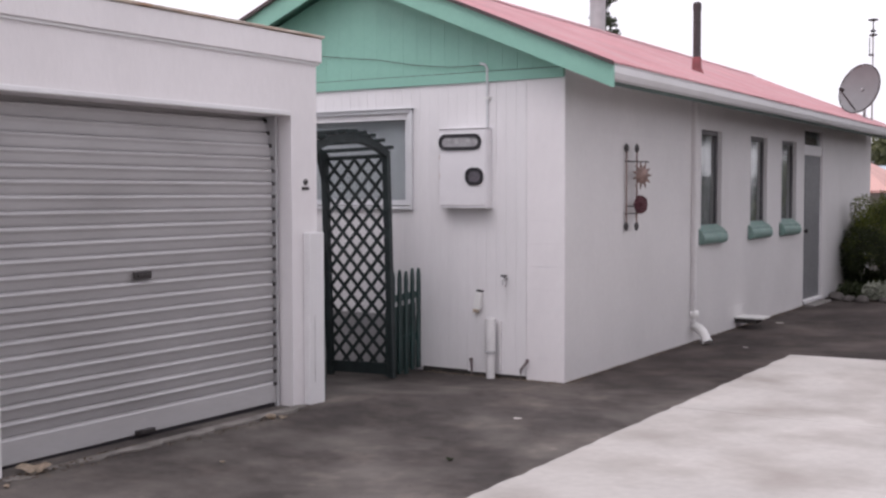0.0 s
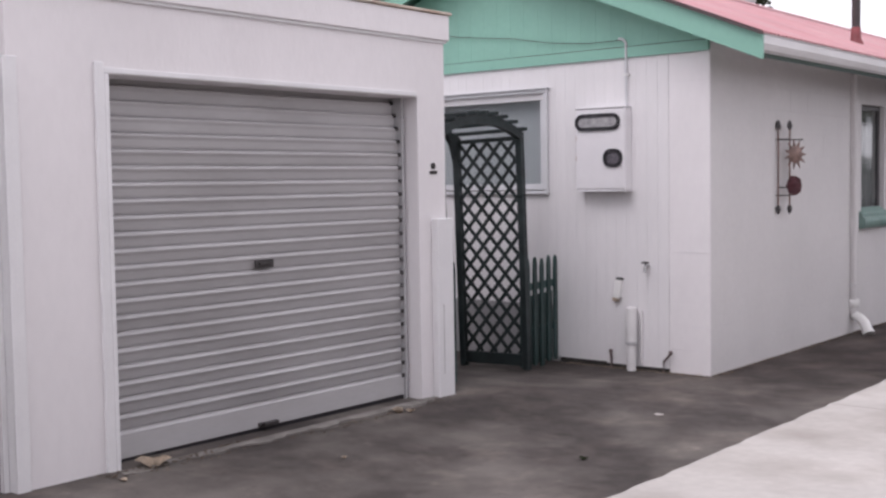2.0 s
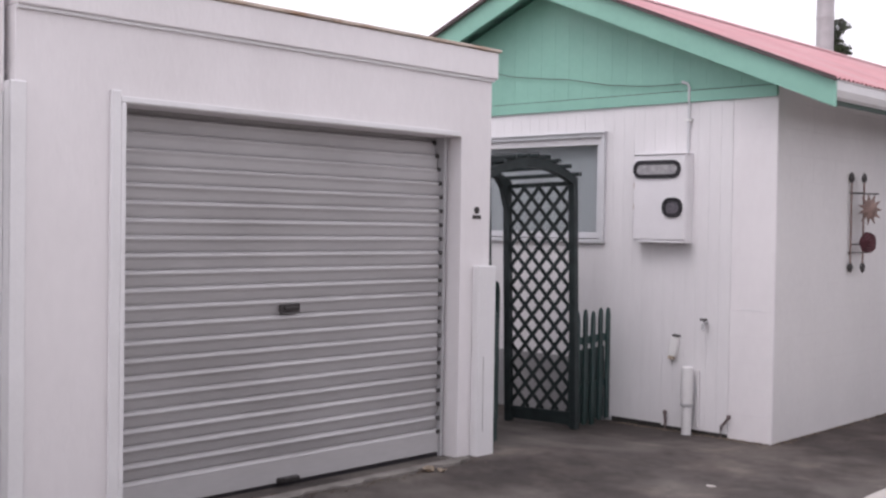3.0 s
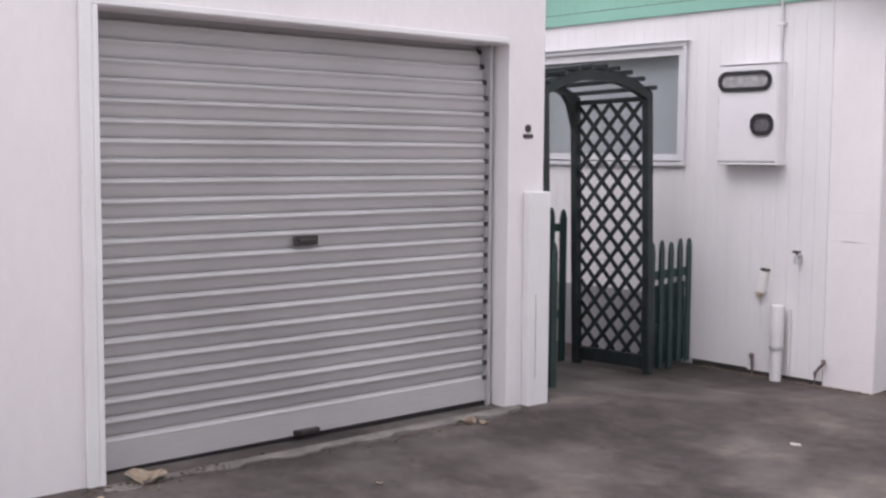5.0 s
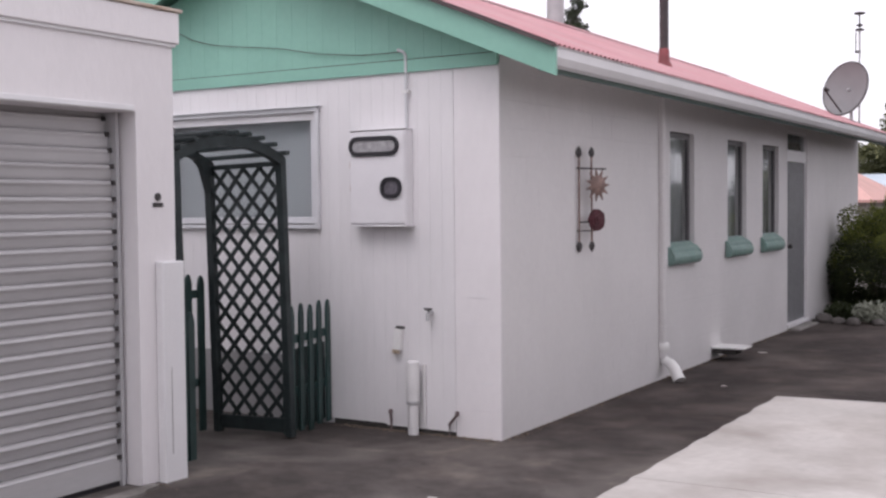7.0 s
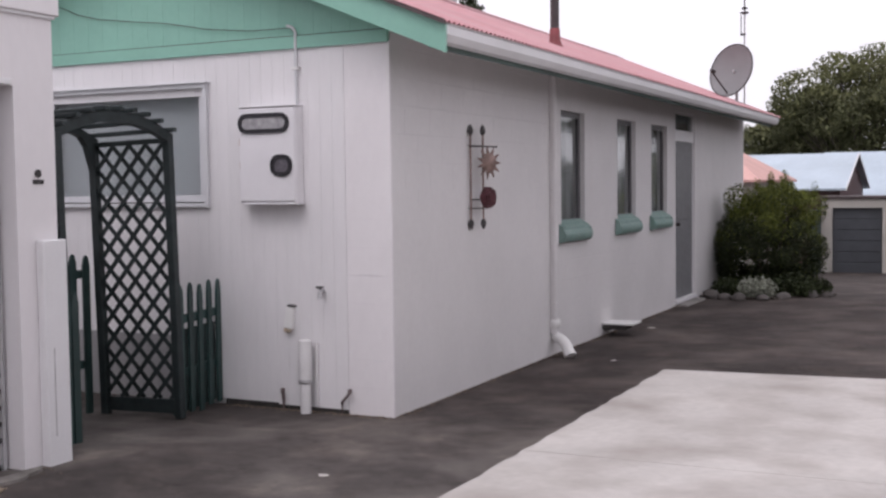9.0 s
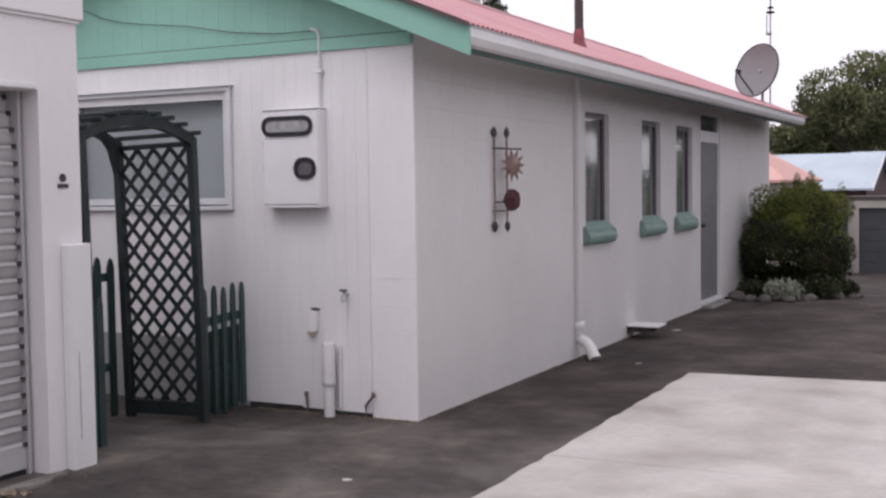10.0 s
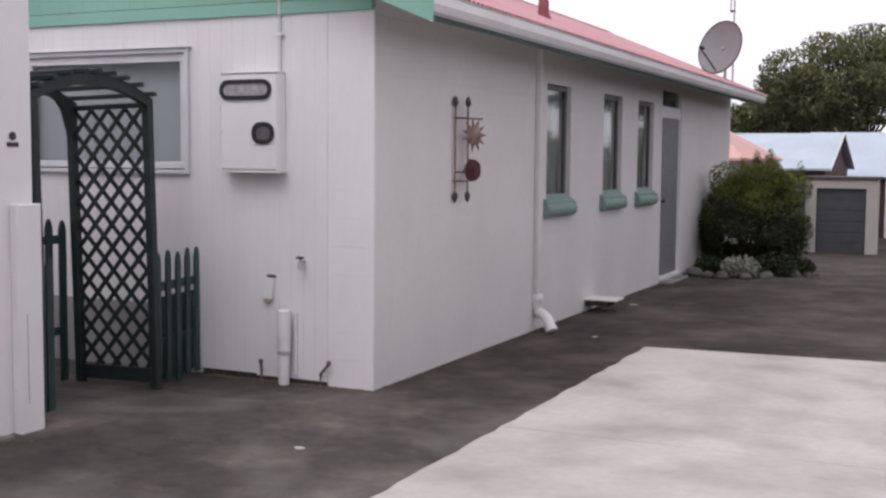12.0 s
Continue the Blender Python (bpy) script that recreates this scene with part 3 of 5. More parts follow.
# windows
def window_unit(name, parent, w, h, blind, mullion=None, frame_m=None):
    """A window in the plane x = 0, looking along +x: frame, panes and a blind behind. Width along y."""
    win = thing(name)
    win.parent = parent
    f = 0.05
    bm = bmesh.new()
    for y0, y1, z0, z1 in ((0, w, 0, f), (0, w, h - f, h), (0, f, f, h - f), (w - f, w, f, h - f)):
        box(bm, -0.04, 0.0, y0, y1, z0, z1, bevel=0.004)
    if mullion:
        box(bm, -0.04, 0.004, f, w - f, mullion - 0.022, mullion + 0.022, bevel=0.004)
    part("frame", bm, frame_m or M_ALU, win)
    pane = part("pane", boxed(-0.022, -0.017, f, w - f, f, h - f), M_GLASS, win)
    pane.visible_shadow = False
    bm = bmesh.new()
    n = 40
    rows = []
    for i in range(n + 1):
        y = 0.02 + (w - 0.04) * i / n
        x = -0.09 + (0.012 * math.sin(i * 1.9) if blind is M_CURTAIN else 0)
        rows.append((bm.verts.new((x, y, 0.01)), bm.verts.new((x, y, h - 0.01)), bm.verts.new((x - 0.004, y, 0.01)), bm.verts.new((x - 0.004, y, h - 0.01))))
    for a, b in zip(rows, rows[1:]):
        bm.faces.new((a[0], b[0], b[1], a[1]))
        bm.faces.new((a[2], a[3], b[3], b[2]))
    part("blind", bm, blind, win, smooth=True)
    return win


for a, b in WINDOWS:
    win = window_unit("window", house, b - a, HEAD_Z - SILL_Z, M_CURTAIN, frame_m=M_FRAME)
    win.location = (-0.048, a, SILL_Z)
    bm = bmesh.new()
    w = b - a
    prism(bm, [(0.0, 0.045), (0.0475, 0.012), (0.0475, -0.02), (0.0, -0.0)], "y", 0.001, w - 0.001)
    part("sill", bm, M_SILL, win, "rounded teal green sill")
    nose = [(0.0495, 0.008), (0.088, -0.018), (0.092, -0.052), (0.114, -0.064), (0.124, -0.094), (0.122, -0.128), (0.108, -0.158), (0.084, -0.172), (0.0495, -0.172)]
    bm = bmesh.new()
    prism(bm, nose, "y", -0.10, w + 0.04)
    bmesh.ops.bevel(bm, geom=[e for e in bm.edges if abs(e.verts[0].co.y - e.verts[1].co.y) < 0.001], offset=0.012, segments=2, affect="EDGES")
    part("sill_nose", bm, M_SILL, win)

fw = window_unit("window", house, WIN_X1 - WIN_X0 - 0.02, WIN_Z1 - WIN_Z0 - 0.02, M_BLIND)
fw.matrix_basis = Matrix.Translation((WIN_X0 + 0.01, -0.02, WIN_Z0 + 0.01)) @ Matrix.Rotation(-math.pi / 2, 4, "Z")
tagged(fw, "wide window with grey blind drawn and pale frame")
bm = bmesh.new()
for x0, x1, z0, z1 in ((WIN_X0 - 0.035, WIN_X1 + 0.035, WIN_Z1, WIN_Z1 + 0.035), (WIN_X0 - 0.035, WIN_X0, WIN_Z0, WIN_Z1), (WIN_X1, WIN_X1 + 0.035, WIN_Z0, WIN_Z1),
                       (WIN_X0 - 0.035, WIN_X1 + 0.035, WIN_Z0 - 0.03, WIN_Z0)):
    box(bm, x0, x1, -0.055, -0.023, z0, z1, bevel=0.003)
part("window_casing", bm, M_ALU, house)

part("head_flashing", boxed(WIN_X0 - 0.06, WIN_X1 + 0.052, -0.075, -0.023, WIN_Z1 + 0.036, WIN_Z1 + 0.044), M_ALU, house)

# back door with fanlight
door = thing("door", (0, 0, 0))
door.parent = house
y0, y1 = DOOR_Y
bm = bmesh.new()
for a in ((-0.14, -0.012, y0, y0 + 0.02, -0.03, 2.50), (-0.14, -0.012, y1 - 0.03, y1, -0.03, 2.50), (-0.14, -0.012, y0 + 0.02, y1 - 0.03, 2.10, 2.25), (-0.14, -0.012, y0 + 0.02, y1 - 0.03, 2.46, 2.50)):
    box(bm, *a, bevel=0.004)
part("frame", bm, M_TRIM, door)
bm = boxed(-0.08, -0.032, y0 + 0.022, y1 - 0.032, 0.0, 2.098, bevel=0.003)
for z0, z1 in ((0.12, 0.95), (1.05, 1.95)):
    box(bm, -0.033, -0.025, y0 + 0.15, y1 - 0.15, z0, z1, bevel=0.004)
part("leaf", bm, M_GDOOR, door, "plain grey door leaf")
bm = bmesh.new()
lathe(bm, [(0.02, 0), (0.02, 0.03), (0.028, 0.035), (0.028, 0.06), (0.01, 0.07)], 12, Matrix.Translation((-0.032, y0 + 0.10, 1.0)) @ Matrix.Rotation(math.pi / 2, 4, "Y"))
part("door_knob", bm, M_DARK, door)
p = part("fanlight", boxed(-0.04, -0.035, y0 + 0.021, y1 - 0.05, 2.25, 2.46), M_GLASS, door)
p.visible_shadow = False
part("fanlight_backing", boxed(-0.10, -0.09, y0 + 0.021, y1 - 0.05, 2.25, 2.46), M_BROWN, door)
part("threshold", boxed(-0.2, 0.03, y0 - 0.03, y1 + 0.03, -0.055, -0.005, bevel=0.006), M_TRIM, house)
tagged(part("doorstep", boxed(0.001, 0.16, y0, y1, -0.4, -0.06, bevel=0.012), M_STEP), "low worn concrete doorstep below the grey door", "step")


# downpipe with shoe, on the side wall
def downpipe():
    t = thing("downpipe", (0.030, 3.17, -0.09), "white painted downpipe with kicked-out white shoe", "drainpipe")
    part("pipe", boxed(-0.0295, 0.036, -0.046, 0.046, 0.20, 2.82, bevel=0.014), M_BLOCK, t)
    for z in (0.5, 1.9):
        part("bracket", boxed(-0.0295, 0.040, -0.052, 0.052, z, z + 0.02, bevel=0.003), M_BLOCK, t)
    bm = tube(bmesh.new(), [(0.004, 0, 0.20), (0.02, -0.005, 0.185), (0.075, -0.02, 0.165), (0.125, -0.04, 0.12), (0.155, -0.055, 0.065), (0.185, -0.075, 0.02)], 0.045, 12, taper=0.06)
    part("shoe", bm, M_PVC, t, "white plastic shoe", smooth=True)
    part("collar", lathe(bmesh.new(), [(0.046, 0.27), (0.058, 0.285), (0.058, 0.345), (0.046, 0.36)], 14), M_PVC, t, smooth=True)


downpipe()


# low vent ledge near the foot of the side wall
def vent_ledge():
    t = thing("vent_ledge", (0, 4.72, -0.09), "thin white ledge low on the wall, dark block for its shade", "vent")
    part("lid", boxed(0.001, 0.35, -0.02, 0.30, 0.127, 0.147, bevel=0.005), M_PVC, t)
    # near-black block stands in for the shadow below the lid
    part("throat", boxed(0.002, 0.26, 0.0, 0.25, 0.070, 0.126, bevel=0.006), M_EDGE, t)


vent_ledge()


# flue, chimney pipe, dish and aerial on the roof
def flue():
    x, y = -0.30, 4.13
    z = roof_z(x)
    t = thing("flue_pipe", (x, y, z), "thin dark brown flue pipe with red boot on the roof", "flue")
    part("pipe", tube(bmesh.new(), [(0, 0, -0.05), (0, 0, 0.74)], 0.046, 14), M_FLUE, t, smooth=True)
    part("cowl", lathe(bmesh.new(), [(0.047, 0.72), (0.050, 0.73), (0.050, 0.80), (0.03, 0.82)], 14), M_FLUE, t, smooth=True)
    part("boot", lathe(bmesh.new(), [(0.10, -0.06), (0.075, 0.02), (0.056, 0.06), (0.054, 0.17), (0.047, 0.18)], 14), M_BOOT, t, smooth=True)


flue()


def chimney():
    x, y = -2.77, 6.80
    t = thing("chimney_pipe", (x, y, roof_z(x)), "wide galvanised steel chimney pipe behind the ridge", "chimney")
    part("pipe", lathe(bmesh.new(), [(0.115, -0.1), (0.115, 1.5), (0.105, 1.5)], 18), M_GALV, t, smooth=True)
    part("band", lathe(bmesh.new(), [(0.116, 0.9), (0.121, 0.905), (0.121, 0.935), (0.116, 0.94)], 18), M_GALV, t, smooth=True)
    part("cap", lathe(bmesh.new(), [(0.15, 1.56), (0.16, 1.60), (0.02, 1.70)], 18), M_GALV, t, smooth=True)
    for k in range(3):
        a = k * 2.094
        part("stay", tube(bmesh.new(), [(0.11 * math.cos(a), 0.11 * math.sin(a), 1.42), (0.12 * math.cos(a), 0.12 * math.sin(a), 1.58)], 0.008, 6), M_GALV, t)


chimney()


def dish():
    base = Vector((0.13, 11.0, roof_z(0.13)))
    t = thing("satellite_dish", base, "grey round satellite dish on a short roof bracket", "satellite dish")
    aim = (Matrix.Translation((-0.06, 0.02, 0.50)) @ Matrix.Rotation(radians(-30), 4, "Z") @ Matrix.Rotation(radians(76), 4, "X"))
    R, prof = 0.41, []
    for i in range(9):
        r = R * i / 8
        prof.append((max(r, 0.002), 0.11 * (r / R) ** 2 - 0.11))
    prof += [(R + 0.012, 0.004), (R + 0.012, -0.012), (R, -0.016)]
    for i in range(7, 0, -1):
        r = R * i / 8
        prof.append((r, 0.11 * (r / R) ** 2 - 0.122))
    part("reflector", lathe(bmesh.new(), prof, 28, aim), M_DISH, t, smooth=True)
    part("rim", lathe(bmesh.new(), [(R, -0.004), (R + 0.016, 0.0), (R + 0.016, 0.012), (R, 0.012)], 28, aim, caps=False), M_DARK, t, smooth=True)
    part("mast", tube(bmesh.new(), [(0, 0.16, -0.02), (0, 0.16, 0.45), (-0.04, 0.10, 0.50)], 0.024, 10), M_GALV, t, smooth=True)
    part("feed_arm", tube(bmesh.new(), [tuple(aim @ Vector((0, -R * 0.9, 0))), tuple(aim @ Vector((0, -0.14, 0.42)))], 0.013, 8), M_DARK, t)
    part("feed_horn", lathe(bmesh.new(), [(0.02, 0), (0.03, 0.02), (0.03, 0.09), (0.02, 0.1)], 10, aim @ Matrix.Translation((0, -0.13, 0.34))), M_DARK, t, smooth=True)
    part("foot_plate", boxed(-0.07, 0.07, 0.09, 0.23, -0.05, 0.012, bevel=0.003), M_GALV, t)


dish()


def aerial():
    x, y = 0.21, 11.35
    t = thing("roof_aerial", (x, y, roof_z(x)), "thin aerial mast with small disc elements", "aerial")
    part("mast", tube(bmesh.new(), [(0, 0, -0.25), (0, 0, 1.45)], 0.014, 8), M_GALV, t)
    for z, r in ((1.70, 0.085), (1.52, 0.05), (1.45, 0.07)):
        part("element", lathe(bmesh.new(), [(r * 0.5, z - 0.02), (r, z - 0.008), (r, z + 0.008), (r * 0.4, z + 0.02)], 14), M_DARK, t, smooth=True)
    part("upper_rod", tube(bmesh.new(), [(0, 0, 1.44), (0, 0, 1.72)], 0.011, 8), M_DARK, t)
    part("side_rod", tube(bmesh.new(), [(-0.055, 0, 1.12), (-0.055, 0, 1.42)], 0.008, 6), M_DARK, t)
    part("clamp", boxed(-0.065, 0.016, -0.015, 0.015, 1.10, 1.13), M_DARK, t)


aerial()


# meter box, conduit and cables on the front wall
def meter_box():
    t = thing("meter_box", (-1.19, -0.023, 1.437), "white painted meter box with black-rimmed viewing windows", "meter box")
    w, h, d = 0.487, 0.69, 0.112
    part("body", boxed(0, w, -d + 0.012, 0.0, 0, h, bevel=0.006), M_METER, t)
    part("lid", boxed(0.006, w - 0.006, -d, -d + 0.011, 0.012, h - 0.012, bevel=0.004), M_METER, t)
    part("drip_ledge", boxed(0.03, w + 0.012, -d - 0.006, 0, -0.014, -0.001, bevel=0.003), M_METER, t)
    part("top_hood", boxed(-0.002, w + 0.002, -d - 0.002, 0, h + 0.001, h + 0.009, bevel=0.003), M_METER, t)

    def ring(cx, cz, hw, hh, r, name_ring, name_face, face):
        def outline(grow):
            pts = []
            rr = r + grow
            for qx, qz, a0 in ((1, 1, 0), (-1, 1, 90), (-1, -1, 180), (1, -1, 270)):
                for k in range(5):
                    a = radians(a0 + 22.5 * k)
                    pts.append((cx + qx * (hw - r) + rr * math.cos(a), cz + qz * (hh - r) + rr * math.sin(a)))
            return pts
        inner, outer = outline(-0.026), outline(0.004)
        bm = bmesh.new()
        n = len(inner)
        f = [[bm.verts.new((u, y, v)) for u, v in o] for o, y in ((outer, -d - 0.001), (outer, -d - 0.014), (inner, -d - 0.014), (inner, -d - 0.001))]
        for a, b in ((0, 1), (1, 2), (2, 3)):
            for k in range(n):
                bm.faces.new((f[a][k], f[a][(k + 1) % n], f[b][(k + 1) % n], f[b][k]))
        part(name_ring, bm, M_SEAL, t)
        bm = bmesh.new()
        prism(bm, inner, "y", -d - 0.006, -d - 0.0005)
        part(name_face, bm, face, t)
    ring(0.222, 0.574, 0.215, 0.068, 0.066, "window_seal", "viewing_window", M_DIAL)
    ring(0.370, 0.268, 0.088, 0.074, 0.066, "window_seal", "viewing_window", M_DIAL_DARK)
    for z in (0.25, 0.42):
        part("hinge", boxed(-0.012, -0.001, -d + 0.02, -d + 0.05, z, z + 0.05, bevel=0.003), M_CAP, t)


meter_box()

t = thing("conduit", (-0.742, -0.045, 2.14), "pale grey conduit rising from the meter box", "conduit")
part("pipe", tube(bmesh.new(), [(0, 0, 0), (0, 0, 0.52), (-0.015, -0.01, 0.55), (-0.06, -0.015, 0.565)], 0.011, 10), M_ALU, t, smooth=True)
part("saddle", boxed(-0.03, 0.03, -0.018, 0.02, 0.25, 0.27), M_PVC, t)
bm = bmesh.new()
pts = [(-0.78, -0.05, 2.690), (-1.115, -0.046, 2.691), (-1.51, -0.046, 2.730), (-1.92, -0.046, 2.806), (-2.29, -0.046, 2.846), (-2.56, -0.046, 2.880), (-2.79, -0.046, 2.935), (-2.93, -0.046, 3.0), (-3.3, -0.05, 3.05)]
tagged(part("service_cable", tube(bm, pts, 0.0032, 6), M_FLASH), "thin dark cable sagging across the green gable", "cable")
bm = tube(bmesh.new(), [(-0.02, -0.030, 2.632), (-0.80, -0.030, 2.632), (-4.3, -0.030, 2.630)], 0.006, 6)
tagged(part("wall_cable", bm, M_FLASH), "dark cable along the gable trim", "cable")


# small fittings low on the front wall
def tap():
    t = thing("garden_tap", (-0.552, -0.022, 0.80), "small dark brass garden tap on the wall", "tap")
    part("body", tube(bmesh.new(), [(0, 0, 0), (0, -0.05, 0), (0.005, -0.075, -0.01), (0.01, -0.085, -0.05)], 0.012, 8), M_GALV, t, smooth=True)
    part("handle", boxed(-0.035, 0.025, -0.06, -0.04, 0.02, 0.036, bevel=0.003), M_DARK, t)
    part("spindle", tube(bmesh.new(), [(0, -0.05, 0), (-0.003, -0.05, 0.03)], 0.008, 8), M_DARK, t)


tap()

t = thing("junction_box", (-0.85, -0.022, 0.488), "small white box with rust-stained foot", "junction box")
t.rotation_euler = (0, radians(9), 0)
part("body", boxed(-0.034, 0.034, -0.05, 0, 0.03, 0.19, bevel=0.006), M_PVC, t)
part("gland", boxed(-0.03, 0.012, -0.045, 0, 0.0, 0.029, bevel=0.003), M_DRY, t)
part("clip", boxed(-0.02, 0.03, -0.05, 0, 0.191, 0.205), M_DARK, t)

t = thing("waste_pipe", (-0.675, -0.10, -0.08), "white plastic waste pipe standing against the wall", "pipe")
part("lower_pipe", tube(bmesh.new(), [(0, 0, -0.05), (0, 0, 0.24)], 0.040, 14), M_PIPE, t, smooth=True)
part("joint_ring", lathe(bmesh.new(), [(0.041, 0.215), (0.050, 0.22), (0.050, 0.235), (0.041, 0.24)], 14), M_GALV, t, smooth=True)
part("upper_pipe", lathe(bmesh.new(), [(0.048, 0.24), (0.048, 0.50), (0.044, 0.525), (0.022, 0.535)], 14), M_PIPE, t, smooth=True)
part("back_strip", boxed(0.052, 0.072, 0.05, 0.076, 0.05, 0.50, bevel=0.004), M_BLOCK, t)

for x, hgt in ((-0.90, 0.12), (-0.40, 0.15)):
    t = thing("pipe_stub", (x, -0.05, -0.07), "short rusty pipe stub at the foot of the wall", "pipe", group="pipe stubs by the wall")
    bend = 0.07 if x > -0.5 else 0.0
    part("pipe", tube(bmesh.new(), [(0, 0, -0.03), (0, 0, hgt * 0.5), (bend, -0.01, hgt)], 0.011, 8), M_BROWN, t, smooth=True)
    part("cap", lathe(bmesh.new(), [(0.013, 0), (0.016, 0.01), (0.016, 0.03), (0.010, 0.035)], 10, Matrix.Translation((bend, -0.01, hgt - 0.01))), M_BROWN, t)

for x, z, w in ((-0.16, 0.31, 0.11), (-0.26, 0.92, 0.16), (-0.10, 0.55, 0.07)):
    part("paint_ridge", boxed(x, x + w, -0.0225, -0.0195, z, z + 0.006, bevel=0.001), M_TRIM, house)
# grey band on the front wall, up to 0.42 m
part("plinth", boxed(2 * RIDGE_X, -1.50, -0.034, -0.0225, -0.3, 0.42, bevel=0.003), M_BASE_BAND, house, "grey band along the base of the front wall")
# dark strip filling the gap between the boards and the ground
bm = boxed(-1.44, PIER_X, -0.02, 0.0, -0.3, 0.03)
tagged(part("wall_footing", bm, M_EDGE), "dark strip in the footing gap under the boards", "footing", kind="structure")


# ornament on the side wall
def ornament():
    t = thing("wall_ornament", (0.0, 1.29, 1.24), "rusty metal garden ornament with sun and rose", "wall ornament")
    t.rotation_euler = (0, 0, radians(-23))
    H = 0.74
    for dy in (0.0, 0.135):
        part("rod", tube(bmesh.new(), [(0.03, dy, 0.03), (0.03, dy, H - 0.03)], 0.008, 8), M_RUST, t)
        for z, s in ((0.0, -1), (H, 1)):
            prof = [(0.004, -0.045), (0.022, -0.02), (0.028, 0.0), (0.018, 0.03), (0.003, 0.05)]
            part("leaf_finial", lathe(bmesh.new(), prof, 8, Matrix.Translation((0.03, dy, z)) @ Matrix.Diagonal((0.5, 1.2, s, 1))), M_DARK, t, smooth=True)
    part("cross_bar", tube(bmesh.new(), [(0.034, -0.01, H - 0.125), (0.034, 0.29, H - 0.125)], 0.007, 6), M_DARK, t)
    bm = bmesh.new()
    lathe(bm, [(0.075, 0), (0.08, 0.008), (0.06, 0.02), (0.01, 0.028)], 18, Matrix.Translation((0.04, 0.19, 0.485)) @ Matrix.Rotation(math.pi / 2, 4, "Y"))
    part("sun_face", bm, M_RUST, t, "copper-coloured sun face", smooth=True)
    for k in range(11):
        a = 2 * math.pi * k / 11
        bm = bmesh.new()
        c, s = math.cos(a), math.sin(a)
        pts = [(0.078 * math.cos(a - 0.2), 0.078 * math.sin(a - 0.2)), (0.135 * c, 0.135 * s), (0.078 * math.cos(a + 0.2), 0.078 * math.sin(a + 0.2))]
        prism(bm, [(0.19 + u, 0.485 + v) for u, v in pts], "x", 0.038, 0.046)
        part("ray", bm, M_RUST, t)
    for k, r in enumerate((0.088, 0.066, 0.042, 0.02)):
        bm = bmesh.new()
        pts = [((r + 0.006 * (i % 2)) * math.cos(2 * math.pi * i / 10 + k), (r + 0.006 * (i % 2)) * math.sin(2 * math.pi * i / 10 + k)) for i in range(10)]
        prism(bm, [(0.185 + u, 0.205 + v) for u, v in pts], "x", 0.03 + 0.01 * k, 0.041 + 0.01 * k)
        part("rose_petals", bm, M_ROSE, t, "dark red petals")
    part("stay", tube(bmesh.new(), [(0.03, 0.0, 0.19), (0.03, 0.15, 0.19)], 0.007, 6), M_DARK, t)
    for dz in (0.12, 0.62):
        part("wall_peg", tube(bmesh.new(), [(-0.012, -0.01, dz), (0.03, 0.0, dz)], 0.006, 6), M_DARK, t)
        part("peg_bar", tube(bmesh.new(), [(0.03, 0.0, dz), (0.03, 0.135, dz)], 0.006, 6), M_DARK, t)


ornament()

# ---- garage ----
GX, G0, G1 = -1.01, -5.50, -2.135
garage = thing("garage", (GX, G1, 0), "white plastered flat-roofed garage with grey roller doors", "garage")
garage_loc = Vector((GX, G1, 0))
OPEN_Y0, OPEN_Y1, OPEN_Z = -4.93, -2.43, 2.115


def gpart(name, bm, material, parent=None, label="", smooth=False):
    bmesh.ops.translate(bm, verts=bm.verts, vec=-garage_loc)
    return part(name, bm, material, parent or garage, label, smooth)


bm = bmesh.new()
box(bm, GX - 0.20, GX, OPEN_Y1, G1, -0.4, 2.52)
box(bm, GX - 0.20, GX, G0, OPEN_Y0, -0.4, 2.52)
box(bm, GX - 0.20, GX, OPEN_Y0, OPEN_Y1, OPEN_Z, 2.52)
bmesh.ops.remove_doubles(bm, verts=bm.verts, dist=0.0005)
gpart("front_wall", bm, M_PLASTER)
bm = bmesh.new()
box(bm, GX - 5.0, GX - 0.2, G1 - 0.12, G1, -0.4, 2.52)
gpart("side_wall", bm, M_PLASTER)
gpart("rear_wall", boxed(GX - 5.0, GX - 4.88, -12.0, G1 - 0.12, -0.4, 2.52), M_PLASTER)
gpart("parapet", boxed(GX - 5.0, GX + 0.035, G0, G1 + 0.03, 2.522, 2.70, bevel=0.006), M_PLASTER)
gpart("parapet_shadow_strip", boxed(GX + 0.001, GX + 0.018, G0, G1 + 0.012, 2.505, 2.521), M_TRIM)
gpart("capping", boxed(GX - 5.0, GX + 0.05, G0, G1 + 0.045, 2.702, 2.722, bevel=0.004), M_CAP, None, "rust-stained capping")

# neighbouring bay, set slightly back
bm = bmesh.new()
box(bm, GX - 0.25, GX - 0.05, -12.0, -8.22, -0.4, 2.70)
box(bm, GX - 0.25, GX - 0.05, -8.22, G0 - 0.03, 2.12, 2.70)
bmesh.ops.remove_doubles(bm, verts=bm.verts, dist=0.0005)
gpart("bay_wall", bm, M_PLASTER)
gpart("bay_roof", boxed(GX - 4.88, GX - 0.05, -12.0, G0 - 0.002, 2.701, 2.722), M_CAP)
gpart("party_wall", boxed(GX - 4.8, GX - 0.201, G0 - 0.03, G0 + 0.07, -0.4, 2.50), M_BROWN)
gpart("end_wall", boxed(GX - 5.0, GX - 0.25, -12.12, -12.0, -0.4, 2.70), M_PLASTER)
gpart("corner_trim", boxed(GX - 0.085, GX + 0.012, G0 - 0.028, G0 - 0.001, -0.05, 2.17, bevel=0.004), M_TRIM)
